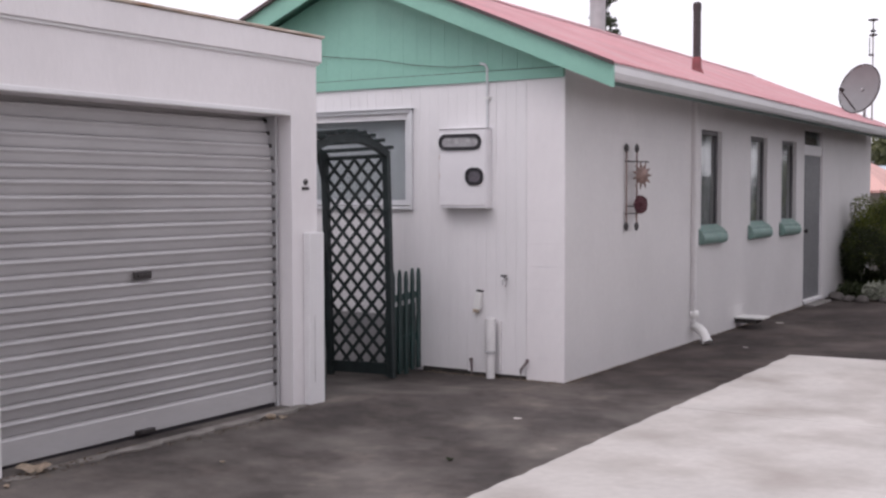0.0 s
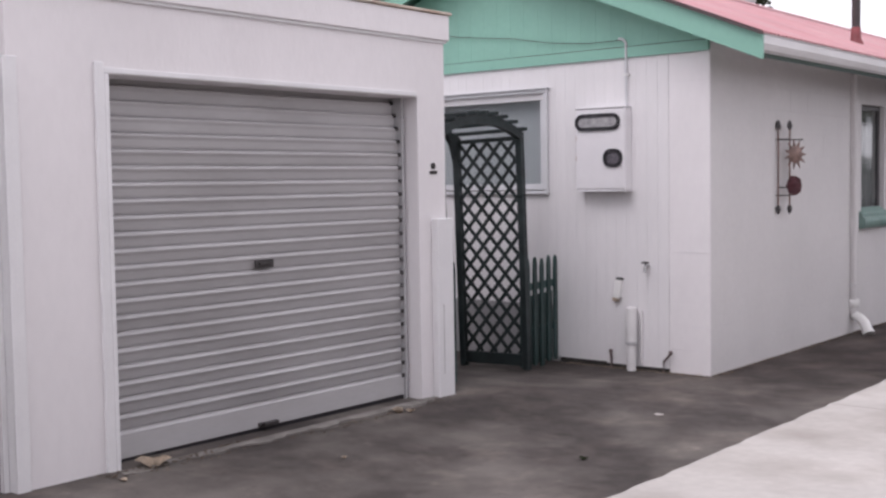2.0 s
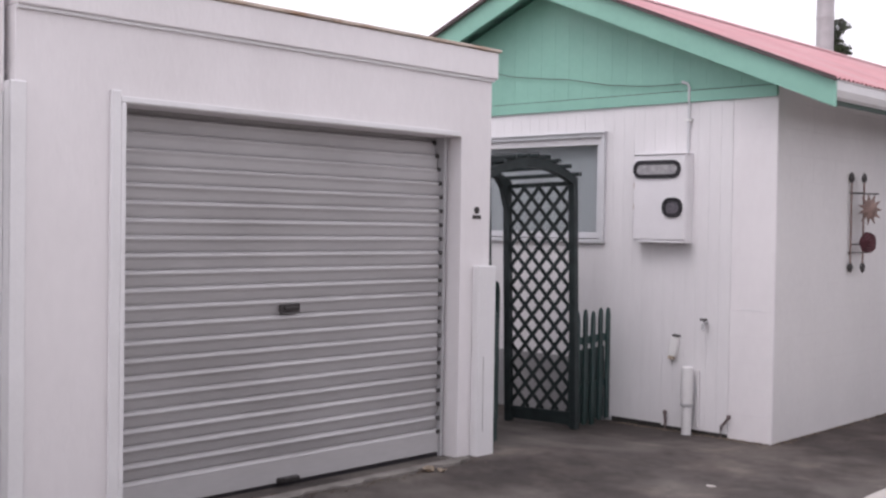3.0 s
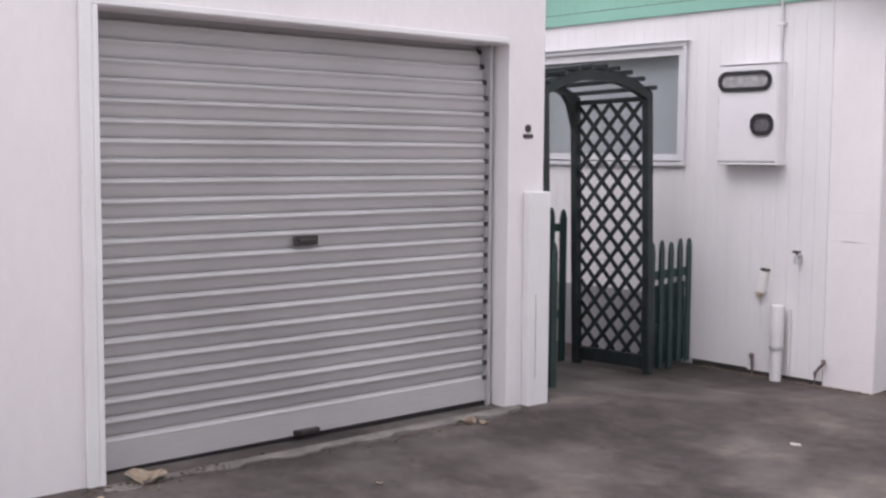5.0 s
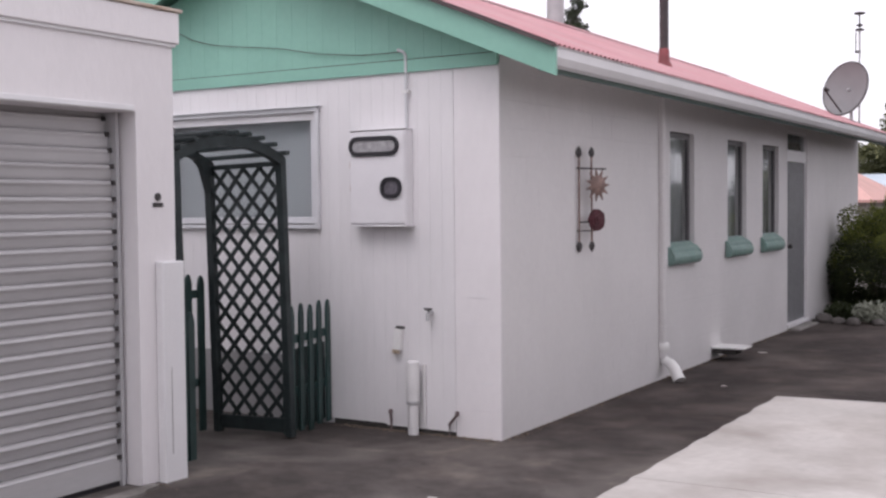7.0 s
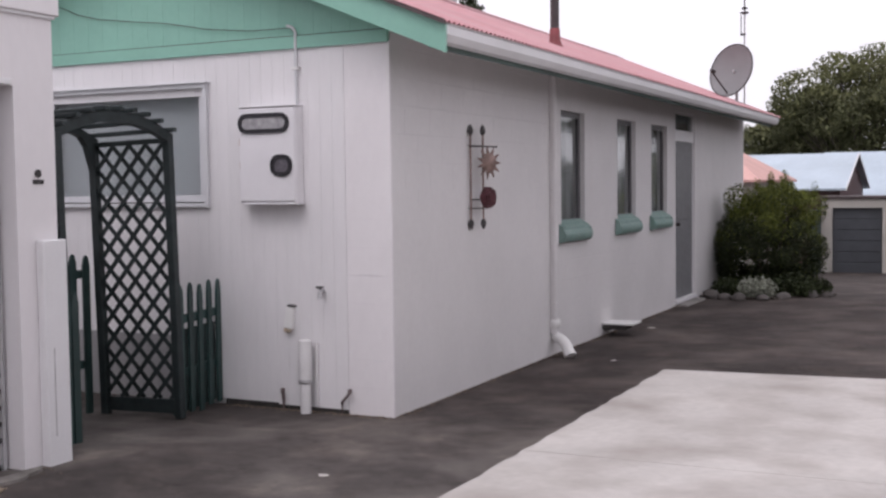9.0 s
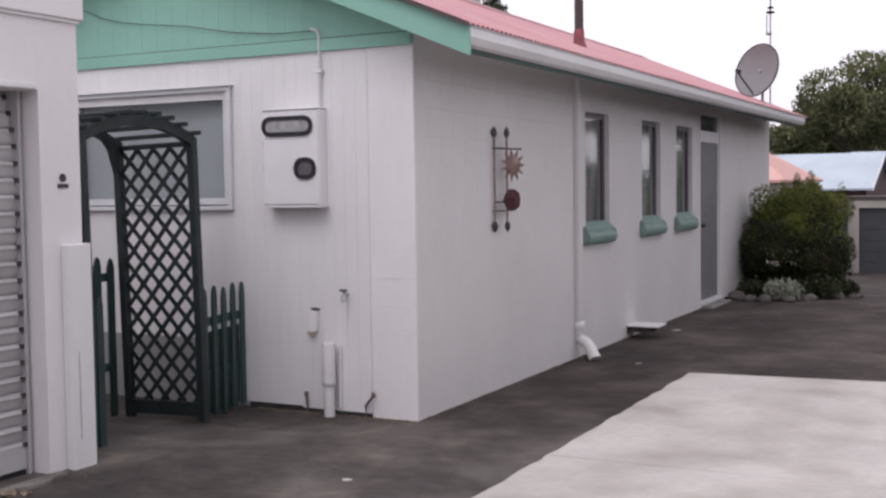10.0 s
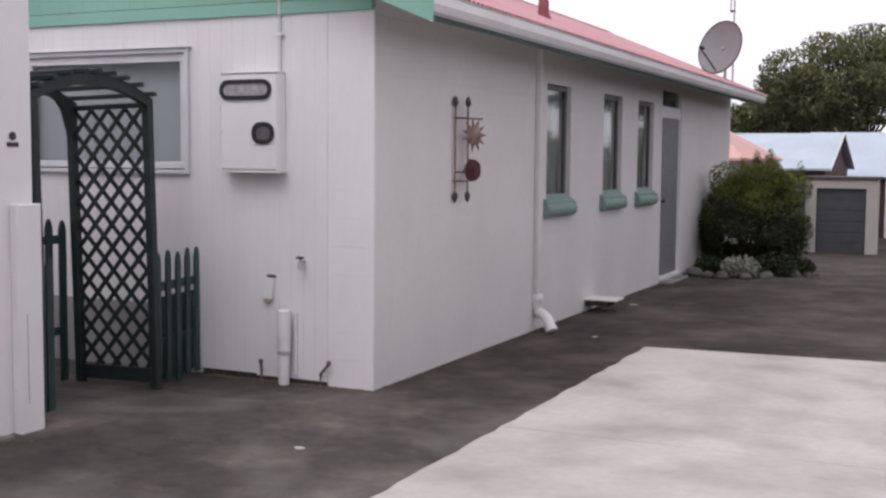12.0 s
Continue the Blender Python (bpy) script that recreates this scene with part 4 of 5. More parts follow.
gpart("corner_trim", boxed(GX + 0.001, GX + 0.016, G0 - 0.028, G0 + 0.05, -0.05, 2.17, bevel=0.004), M_TRIM)

# opening trim and the loose cover board at the corner
for a in ((OPEN_Y0 - 0.085, OPEN_Y0 - 0.03, -0.02, 2.175), (OPEN_Y0 - 0.03, OPEN_Y0, -0.02, 2.115)):
    gpart("jamb_trim", boxed(GX + 0.001, GX + 0.022, *a, bevel=0.004), M_TRIM)
gpart("head_trim", boxed(GX + 0.001, GX + 0.016, OPEN_Y0 - 0.03, OPEN_Y1 - 0.02, OPEN_Z + 0.002, OPEN_Z + 0.035, bevel=0.004), M_TRIM)
gpart("cover_board", boxed(GX + 0.001, GX + 0.062, -2.305, -2.13, -0.02, 1.268, bevel=0.006), M_TRIM, None, "loose white cover board with a split")
gpart("board_split", boxed(GX + 0.0625, GX + 0.0632, -2.2505, -2.2465, 0.16, 0.66), M_STEP)


def roller_door(y0, y1, x, top, name_label, clips=True):
    d = part("roller_door", bmesh.new(), M_DOOR, garage, name_label)
    pitch = 0.0912
    zb = 0.0915
    # one slat: leans out from a recess to a rolled ridge, then turns back in
    prof = [(-0.020, 0.0), (-0.012, 0.005), (-0.004, 0.022), (0.002, 0.046), (0.0085, 0.059), (0.0150, 0.0655), (0.0178, 0.0705), (0.0165, 0.0755), (0.0118, 0.0810), (0.004, 0.0850), (-0.008, 0.0880), (-0.020, pitch)]
    bm = bmesh.new()
    a = [bm.verts.new((u, 0, v)) for u, v in prof]
    b = [bm.verts.new((u, y1 - y0, v)) for u, v in prof]
    for i in range(len(prof) - 1):
        bm.faces.new((a[i], b[i], b[i + 1], a[i + 1]))
    me = mesh_of(bm, "slat", M_DOOR)
    for p in me.polygons:
        p.use_smooth = True
    off = Vector((x, y0, 0)) - garage_loc
    # upright curtain that curls back towards its drum near the top
    clip = mesh_of(boxed(0.012, 0.026, y1 - y0 - 0.026, y1 - y0 - 0.002, 0.063, 0.089), "slat_clip", M_DARK)
    z, back, turn = zb, 0.0, 0.0
    while z < top + 0.05:
        m = Matrix.Translation(off + Vector((back, 0, z))) @ Matrix.Rotation(-turn, 4, "Y")
        shared("slat", me, d, m)
        if clips and z < top - 0.12:
            shared("slat_clip", clip, d, m)
        back -= pitch * math.sin(turn)
        z += pitch * math.cos(turn)
        turn = max(0.0, z - 1.60) / 1.35
    gpart("bottom_rail", boxed(x - 0.02, x + 0.016, y0, y1, 0.030, 0.161, bevel=0.004), M_DOOR, d)
    gpart("rubber_strip", boxed(x - 0.015, x + 0.006, y0, y1, -0.03, 0.0295), M_SEAL, d)
    mid = (y0 + y1) / 2 - 0.01
    bm = boxed(x + 0.014, x + 0.026, mid - 0.075, mid + 0.075, 1.015, 1.065, bevel=0.004)
    box(bm, x + 0.026, x + 0.038, mid - 0.05, mid + 0.06, 1.03, 1.05, bevel=0.004)
    gpart("lock_plate", bm, M_DARK, d, "dark lock plate with handle")
    bm = bmesh.new()
    box(bm, x + 0.014, x + 0.034, mid - 0.08, mid + 0.07, 0.032, 0.062, bevel=0.004)
    box(bm, x + 0.034, x + 0.05, mid - 0.05, mid + 0.07, 0.035, 0.062, bevel=0.004)
    gpart("foot_grip", bm, M_DARK, d, "dark lift grip")
    gpart("guide", boxed(x - 0.14, x + 0.03, y1, y1 + 0.022, -0.02, top), M_GALV, d)
    return d


roller_door(OPEN_Y0 - 0.1, OPEN_Y1 - 0.045, GX - 0.14, OPEN_Z + 0.1, "grey ribbed steel roller door, closed")
roller_door(-8.22, -5.655, GX - 0.19, 2.2, "grey ribbed steel roller door, closed", clips=False)
# the reveal's brownish shadow is put into this jamb's colour
gpart("dark_jamb", boxed(GX - 0.25, GX - 0.09, -5.632, -5.532, -0.05, 2.119), M_BROWN)
gpart("jamb_face", boxed(GX - 0.089, GX - 0.051, -5.56, -5.532, -0.05, 2.119), M_TRIM)
gpart("door_threshold", boxed(GX - 0.2, GX + 0.03, OPEN_Y0 - 0.02, OPEN_Y1 + 0.02, -0.3, -0.012, bevel=0.006), M_STEP)


bm = bmesh.new()
rng = random.Random(17)
edge = [(GX + 0.10 + 0.035 * rng.random() + 0.02 * math.sin(i * 0.9), OPEN_Y0 - 0.05 + (OPEN_Y1 - OPEN_Y0 + 0.1) * i / 40) for i in range(41)]
prism(bm, [(GX + 0.031, OPEN_Y1 + 0.02), (GX + 0.031, OPEN_Y0 - 0.02)] + edge, "z", -0.06, 0.014)
tagged(part("threshold_apron", bm, M_APRON), "pale worn concrete strip along the garage threshold", "paving", kind="structure")


# number plaque: digit too worn to read, shown as a bar and a blot
t = thing("number_plaque", (GX, -2.272, 1.617), "small dark house number mark over a bar", "house number")
part("bar", boxed(0.001, 0.008, -0.04, 0.04, -0.035, -0.012, bevel=0.002), M_DARK, t)
part("numeral", lathe(bmesh.new(), [(0.024, 0.001), (0.024, 0.007), (0.015, 0.009)], 9, Matrix.Translation((0, 0, 0.022)) @ Matrix.Rotation(math.pi / 2, 4, "Y")), M_DARK, t)


# ---- garden arch, gate and picket fences between garage and house ----
AX0, AX1, AY0, AY1 = -1.972, -1.303, -1.78, -0.73
AZ = -0.05


def arch():
    t = thing("garden_arch", (AX1, AY1, AZ), "dark green garden arch with lattice sides and slatted top", "garden arch")
    o = Vector((AX1, AY1, AZ))
    t.rotation_euler = (0, radians(-1.6), 0)

    def put(name, bm, label="", smooth=False, parent=None, mat=M_ARCH):
        bmesh.ops.translate(bm, verts=bm.verts, vec=-o)
        return part(name, bm, mat, parent or t, label, smooth)
    spring, crown = 1.90, 2.035
    for x in (AX0, AX1):
        for y in (AY0, AY1):
            put("post", boxed(x - 0.03, x + 0.03, y - 0.028, y + 0.028, AZ, spring, bevel=0.005))
        # rib: a flat bow, with deeper curved haunches
        bm = bmesh.new()
        outer, inner = [], []
        n = 18
        for i in range(n + 1):
            u = i / n
            y = AY0 - 0.03 + (AY1 - AY0 + 0.06) * u
            z = spring + (crown - spring) * (1 - abs(2 * u - 1) ** 2.2) + 0.02
            yi = AY0 + 0.028 + (AY1 - AY0 - 0.056) * u
            if x == AX1:
                yi, zi = y, z - 0.075
            else:
                zi = spring - 0.20 + (crown - 0.07 - spring + 0.20) * (1 - abs(2 * u - 1) ** 9)
            outer.append((y, z))
            inner.append((yi, zi))
        vs = [[bm.verts.new((xx, y, z)) for y, z in o_] for xx in (x - 0.025, x + 0.025) for o_ in (outer, inner)]
        for i in range(n):
            bm.faces.new((vs[0][i], vs[0][i + 1], vs[1][i + 1], vs[1][i]))
            bm.faces.new((vs[2][i + 1], vs[2][i], vs[3][i], vs[3][i + 1]))
            bm.faces.new((vs[0][i + 1], vs[0][i], vs[2][i], vs[2][i + 1]))
            bm.faces.new((vs[1][i], vs[1][i + 1], vs[3][i + 1], vs[3][i]))
        bm.faces.new((vs[0][0], vs[1][0], vs[3][0], vs[2][0]))
        bm.faces.new((vs[1][-1], vs[0][-1], vs[2][-1], vs[3][-1]))
        put("rib", bm, "bowed rib")
    # slats over the top, ends proud of the ribs
    n = 9
    for i in range(n):
        u = (i + 0.25) / (n - 0.5)
        y = AY0 - 0.03 + (AY1 - AY0 + 0.06) * u
        z = spring + (crown - spring) * (1 - abs(2 * u - 1) ** 2.2) + 0.02
        put("slat", boxed(AX0 - 0.09, AX1 + 0.075, y - 0.02, y + 0.02, z, z + 0.03, bevel=0.004))
    # lattice panels
    for y in (AY1, AY0):
        p = put("lattice_panel", boxed(AX0 + 0.03, AX1 - 0.03, y - 0.014, y + 0.014, spring - 0.035, spring, bevel=0.003))
        put("panel_rail", boxed(AX0 + 0.03, AX1 - 0.03, y - 0.016, y + 0.016, AZ + 0.03, AZ + 0.13, bevel=0.003), parent=p)
        x0, x1, z0, z1 = AX0 + 0.03, AX1 - 0.03, AZ + 0.13, spring - 0.035
        step = (x1 - x0) / 4.1
        for s, dy in ((1, -0.006), (-1, 0.006)):
            c = -40 * step
            while c < 40 * step:
                # strip z = s * 1.07 * (x - x0) + c0, clipped to the panel
                sl = 1.07 * s
                c0 = z0 + 0.03 + c * 1.07
                ends = []
                for xx in (x0, x1):
                    zz = sl * (xx - x0) + c0
                    if z0 <= zz <= z1:
                        ends.append((xx, zz))
                for zz in (z0, z1):
                    xx = (zz - c0) / sl + x0
                    if x0 < xx < x1:
                        ends.append((xx, zz))
                if len(ends) >= 2 and math.dist(ends[0], ends[1]) > 0.05:
                    (xa, za), (xb, zb) = ends[0], ends[1]
                    L = math.dist(ends[0], ends[1])
                    ang = math.atan2(zb - za, xb - xa)
                    m = Matrix.Translation(((xa + xb) / 2, y + dy, (za + zb) / 2)) @ Matrix.Rotation(-ang, 4, "Y")
                    put("lattice_strip", box(bmesh.new(), -L / 2, L / 2, -0.005, 0.005, -0.0148, 0.0148, m=m), parent=p)
                c += step
    return t


arch()


def picket_mesh(h, w=0.062):
    bm = bmesh.new()
    prism(bm, [(-w / 2, 0), (w / 2, 0), (w / 2, h - 0.07), (w * 0.28, h - 0.02), (0, h), (-w * 0.28, h - 0.02), (-w / 2, h - 0.07)], "x", -0.009, 0.009)
    return mesh_of(bm, "picket", M_PICKET)


def picket_fence(name, a, b, h, count, rails, label, category, z=-0.055, lower=0.0):
    a, b = Vector((*a, z)), Vector((*b, z))
    L = (b - a).length
    ang = math.atan2(b.y - a.y, b.x - a.x) - math.pi / 2
    t = thing(name, (0, 0, 0), label, category)
    t.matrix_basis = Matrix.Translation(a) @ Matrix.Rotation(ang, 4, "Z")
    me = picket_mesh(h)
    for i in range(count):
        y = 0.035 + (L - 0.07) * i / max(1, count - 1)
        shared("picket", me, t, Matrix.Translation((0, y, 0.012 * math.sin(i * 2.3))))
    for r in rails:
        part("rail", boxed(-0.042, -0.0095, 0, L, r - 0.03, r + 0.03, bevel=0.004), M_PICKET, t)
    if lower:
        part("kick_board", boxed(-0.062, -0.043, 0, L, 0.01, lower, bevel=0.004), M_PICKET, t)
    return t


picket_fence("picket_fence", (-1.335, -0.69), (-1.455, -0.05), 0.925, 5, (0.30, 0.68), "short bottle green picket fence against the house wall", "fence", lower=0.60)
picket_fence("picket_fence", (-1.23, -2.10), (-1.265, -1.725), 0.98, 5, (0.30, 0.72), "short bottle green picket fence beside the garage corner", "fence", lower=0.5)
picket_fence("picket_gate", (-2.065, -1.745), (-2.065, -0.765), 1.14, 8, (0.35, 1.0), "bottle green picket gate at the back of the arch", "gate")

# ---- planting at the back corner of the house ----
bush = thing("garden_bush", (0.72, 10.5, -0.15), "dense rounded green shrub with yellow-green tips", "shrub")
bm = bmesh.new()
for k in range(9):
    a = k * 0.7
    tube(bm, [(0, 0, -0.1), (0.15 * math.cos(a), 0.15 * math.sin(a), 0.4), (0.45 * math.cos(a), 0.45 * math.sin(a), 1.0 + 0.1 * (k % 3))], 0.03, 6, taper=0.01)
part("stems", bm, M_BARK, bush)
rng = random.Random(23)
clumps = [((-0.05, 0.0, 0.85), (0.55, 0.55, 0.55)), ((-0.40, 0.0, 0.75), (0.38, 0.4, 0.5)), ((0.38, 0.0, 0.62), (0.36, 0.4, 0.45)), ((0.15, 0.0, 1.30), (0.36, 0.36, 0.32))]
for k in range(46):
    a, h = rng.random() * 6.283, rng.random()
    reach = (0.72 - 0.5 * max(0.0, h - 0.45)) * (0.8 + 0.35 * rng.random())
    q = 0.10 + 0.13 * rng.random()
    clumps.append(((reach * math.cos(a) + 0.16 * h - 0.08, reach * math.sin(a), 0.35 + 1.15 * h), (q, q, q * 1.2)))
for k in range(16):
    x = 0.20 + 0.30 * rng.gauss(0, 1)
    clumps.append(((x, 0.25 * rng.gauss(0, 1), 1.50 + 0.32 * rng.random() - 0.7 * abs(x - 0.22)), (0.06, 0.06, 0.17)))
for k in range(14):
    clumps.append(((-0.62 + 1.2 * k / 13, -0.15 + 0.2 * rng.random(), 0.22 + 0.12 * rng.random()), (0.16, 0.2, 0.2)))
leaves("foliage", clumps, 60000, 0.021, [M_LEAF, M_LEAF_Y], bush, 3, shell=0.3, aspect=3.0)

for i, (x, y, r, m, lab) in enumerate(((0.80, 9.25, 0.27, M_LEAF_G, "low silver-grey leafed plant"), (1.20, 9.75, 0.30, M_LEAF, "low dark green plant"),
                                       (0.34, 9.45, 0.22, M_LEAF, "low dark green plant"), (1.42, 10.4, 0.24, M_LEAF, "low dark green plant"))):
    pl = thing("low_plant", (x, y, lift(x, y)), lab + " in the bed", "plant", group="bed plants")
    bm = bmesh.new()
    for k in range(5):
        tube(bm, [(0, 0, -0.03), (0.5 * r * math.cos(k * 1.3), 0.5 * r * math.sin(k * 1.3), r * 0.6)], 0.012, 5, taper=0.005)
    part("stems", bm, M_BARK, pl)
    leaves("foliage", [((0, 0, r * 0.55), (r, r, r * 0.6)), ((r * 0.4, -r * 0.3, r * 0.45), (r * 0.6, r * 0.6, r * 0.45))], 900, 0.032, [m], pl, 20 + i, shell=0.2)

for i, (x, y, r) in enumerate(((0.20, 9.10, 0.13), (0.40, 8.98, 0.10), (0.60, 8.92, 0.11), (0.92, 9.0, 0.09), (1.15, 9.3, 0.10), (1.42, 9.8, 0.11), (1.58, 10.3, 0.1))):
    bm = bmesh.new()
    bmesh.ops.create_icosphere(bm, subdivisions=2, radius=r)
    for v in bm.verts:
        v.co *= 1 + 0.35 * (noise.noise(v.co * 9 + Vector((i, 0, 0))))
        v.co.z *= 0.65
    st = part("edging_stone", bm, M_STONE, smooth=True)
    st.location = (x, y, lift(x, y) + r * 0.35)
    tagged(st, "rough grey-brown stone edging the bed", "stone", "bed edging stones")
bm = bmesh.new()
pts = [(0.01, 9.15), (0.5, 8.95), (1.05, 9.15), (1.5, 9.9), (1.65, 11.0), (0.01, 12.1)]
vs = [bm.verts.new((x, y, lift(x, y) + 0.03)) for x, y in pts]
vb = [bm.verts.new((x, y, lift(x, y) - 0.05)) for x, y in pts]
bm.faces.new(vs)
for i in range(6):
    bm.faces.new((vb[i], vb[(i + 1) % 6], vs[(i + 1) % 6], vs[i]))
tagged(part("garden_bed", bm, M_SOIL), "dark soil bed against the house wall", "garden bed", kind="structure")

# unseen plain walls, added: one blocks skylight beyond the pad, another closes the back
tagged(part("boundary_wall", boxed(8.2, 8.5, -18, 22, -1.6, 2.9), M_BRICKISH), "unseen plain wall added to block light from the side", "wall", kind="structure")
tagged(part("boundary_wall", boxed(-7, 8.2, -18.3, -18, -1.6, 2.0), M_BRICKISH), "unseen plain wall added behind to close the place", "wall", kind="structure")

# ---- the far end of the drive ----
FZ = -1.485


def far_garage():
    t = thing("far_garage", (-0.24, 32, FZ), "cream rendered single garage with slate door", "garage")
    bm = bmesh.new()
    box(bm, -1.1, -0.76, 0, 1.0, -0.1, 2.46)
    box(bm, 0.78, 1.1, 0, 1.0, -0.1, 2.46)
    box(bm, -0.76, 0.78, 0, 1.0, 2.17, 2.46)
    part("wall", bm, M_FARWALL, t)
    part("flat_roof", boxed(-1.16, 1.16, -0.08, 1.9, 2.461, 2.55, bevel=0.01), M_FLASH, t)
    d = part("door", boxed(-0.76, 0.78, 0.15, 0.2, -0.05, 2.17), M_SLATE, t, "slate grey panel door")
    for i in range(6):
        part("panel", boxed(-0.72, 0.74, 0.135, 0.149, 0.04 + 0.355 * i, 0.36 + 0.355 * i, bevel=0.006), M_SLATE, d)


far_garage()


def far_house(name, x0, x1, y0, y1, eave, ridge, wall_m, roof_m, label, hip=0.0):
    t = thing(name, (x1, y0, FZ), label, "house")
    o = Vector((x1, y0, FZ))
    ym = (y0 + y1) / 2
    bm = bmesh.new()
    box(bm, x0, x1, y0, y1, FZ - 0.2, eave)
    if not hip:
        prism(bm, [(y0, eave), (y1, eave), (ym, ridge - 0.08)], "x", x0, x1)
    bmesh.ops.translate(bm, verts=bm.verts, vec=-o)
    part("wall", bm, wall_m, t)
    e = 0.28
    for s in (-1, 1):
        ye = y0 - e if s < 0 else y1 + e
        drop = (ridge - eave) / (ym - y0) * e
        bm = bmesh.new()
        a = [(x0 - 0.2, ye, eave - drop), (x1 + 0.22, ye, eave - drop), (x1 + 0.22 - hip, ym, ridge), (x0 - 0.2, ym, ridge)]
        up = [bm.verts.new(Vector(p) - o) for p in a]
        dn = [bm.verts.new(Vector(p) - o - Vector((0, 0, 0.07))) for p in a]
        bm.faces.new(up)
        bm.faces.new(dn[::-1])
        for i in range(4):
            bm.faces.new((dn[i], dn[(i + 1) % 4], up[(i + 1) % 4], up[i]))
        part("roof_plane", bm, roof_m, t)
        if not hip:
            bm = bmesh.new()
            prism(bm, [(ye, eave - drop + 0.01), (ym, ridge + 0.01), (ym, ridge - 0.09), (ye, eave - drop - 0.09)], "x", x1 + 0.221, x1 + 0.25)
            bmesh.ops.translate(bm, verts=bm.verts, vec=-o)
            part("barge_board", bm, M_TRIM, t)
    if hip:
        drop = (ridge - eave) / (ym - y0) * e
        bm = bmesh.new()
        a = [(x1 + 0.22, y0 - e, eave - drop), (x1 + 0.22, y1 + e, eave - drop), (x1 + 0.22 - hip, ym, ridge)]
        up = [bm.verts.new(Vector(p) - o) for p in a]
        dn = [bm.verts.new(Vector(p) - o - Vector((0, 0, 0.07))) for p in a]
        bm.faces.new(up)
        bm.faces.new(dn[::-1])
        for i in range(3):
            bm.faces.new((dn[i], dn[(i + 1) % 3], up[(i + 1) % 3], up[i]))
        part("hip_plane", bm, roof_m, t)
    return t


far_house("roofed_house", -6.2, -1.0, 34.0, 41.5, 1.40, 2.60, M_FARBROWN, M_FARROOF, "brown house with pale blue-grey gabled roof")
h2 = far_house("roofed_house", -2.8, 0.42, 42.2, 49.0, 1.10, 2.82, M_FARBROWN, M_FARROOF, "brown house with pale roof behind the slate-doored garage")
win = part("window", boxed(-0.02, 0.05, 1.2, 1.9, 0.7, 2.0, bevel=0.01), M_TRIM, h2, "tall white window")
part("pane", boxed(0.051, 0.056, 1.28, 1.82, 0.8, 1.9), M_CARGLASS, win)
win = part("window", boxed(-0.02, 0.05, 4.0, 5.0, 0.9, 1.9, bevel=0.01), M_TRIM, h2, "white window")
part("pane", boxed(0.051, 0.056, 4.08, 4.92, 1.0, 1.8), M_CARGLASS, win)
part("corner_post", boxed(0.0, 0.16, -0.22, -0.02, -0.1, 2.3), M_TRIM, h2, "white corner post")
far_house("pink_roofed_house", -11.3, -1.85, 23.0, 28.5, 1.72, 2.75, M_FARWALL, M_FARPINK, "cream house with salmon pink hipped roof", hip=1.7)

# dark fence by the far garage
t = thing("dark_fence", (-1.35, 29.5, lift(0, 29.5)), "dark green board fence beside the drive", "fence")
for i in range(10):
    part("paling", boxed(-0.02, 0.02, 0.25 * i, 0.25 * i + 0.235, -0.1, 2.0, bevel=0.004), M_FENCE, t)
for z in (0.4, 1.6):
    part("rail", boxed(-0.07, -0.021, 0, 2.5, z, z + 0.08), M_FENCE, t)

# pale path in front of the far houses
tagged(part("far_path", boxed(1.3, 6.0, 33.0, 36.2, FZ - 0.1, FZ + 0.02, bevel=0.01), M_STEP), "pale concrete apron at the end of the drive", "paving", kind="structure")


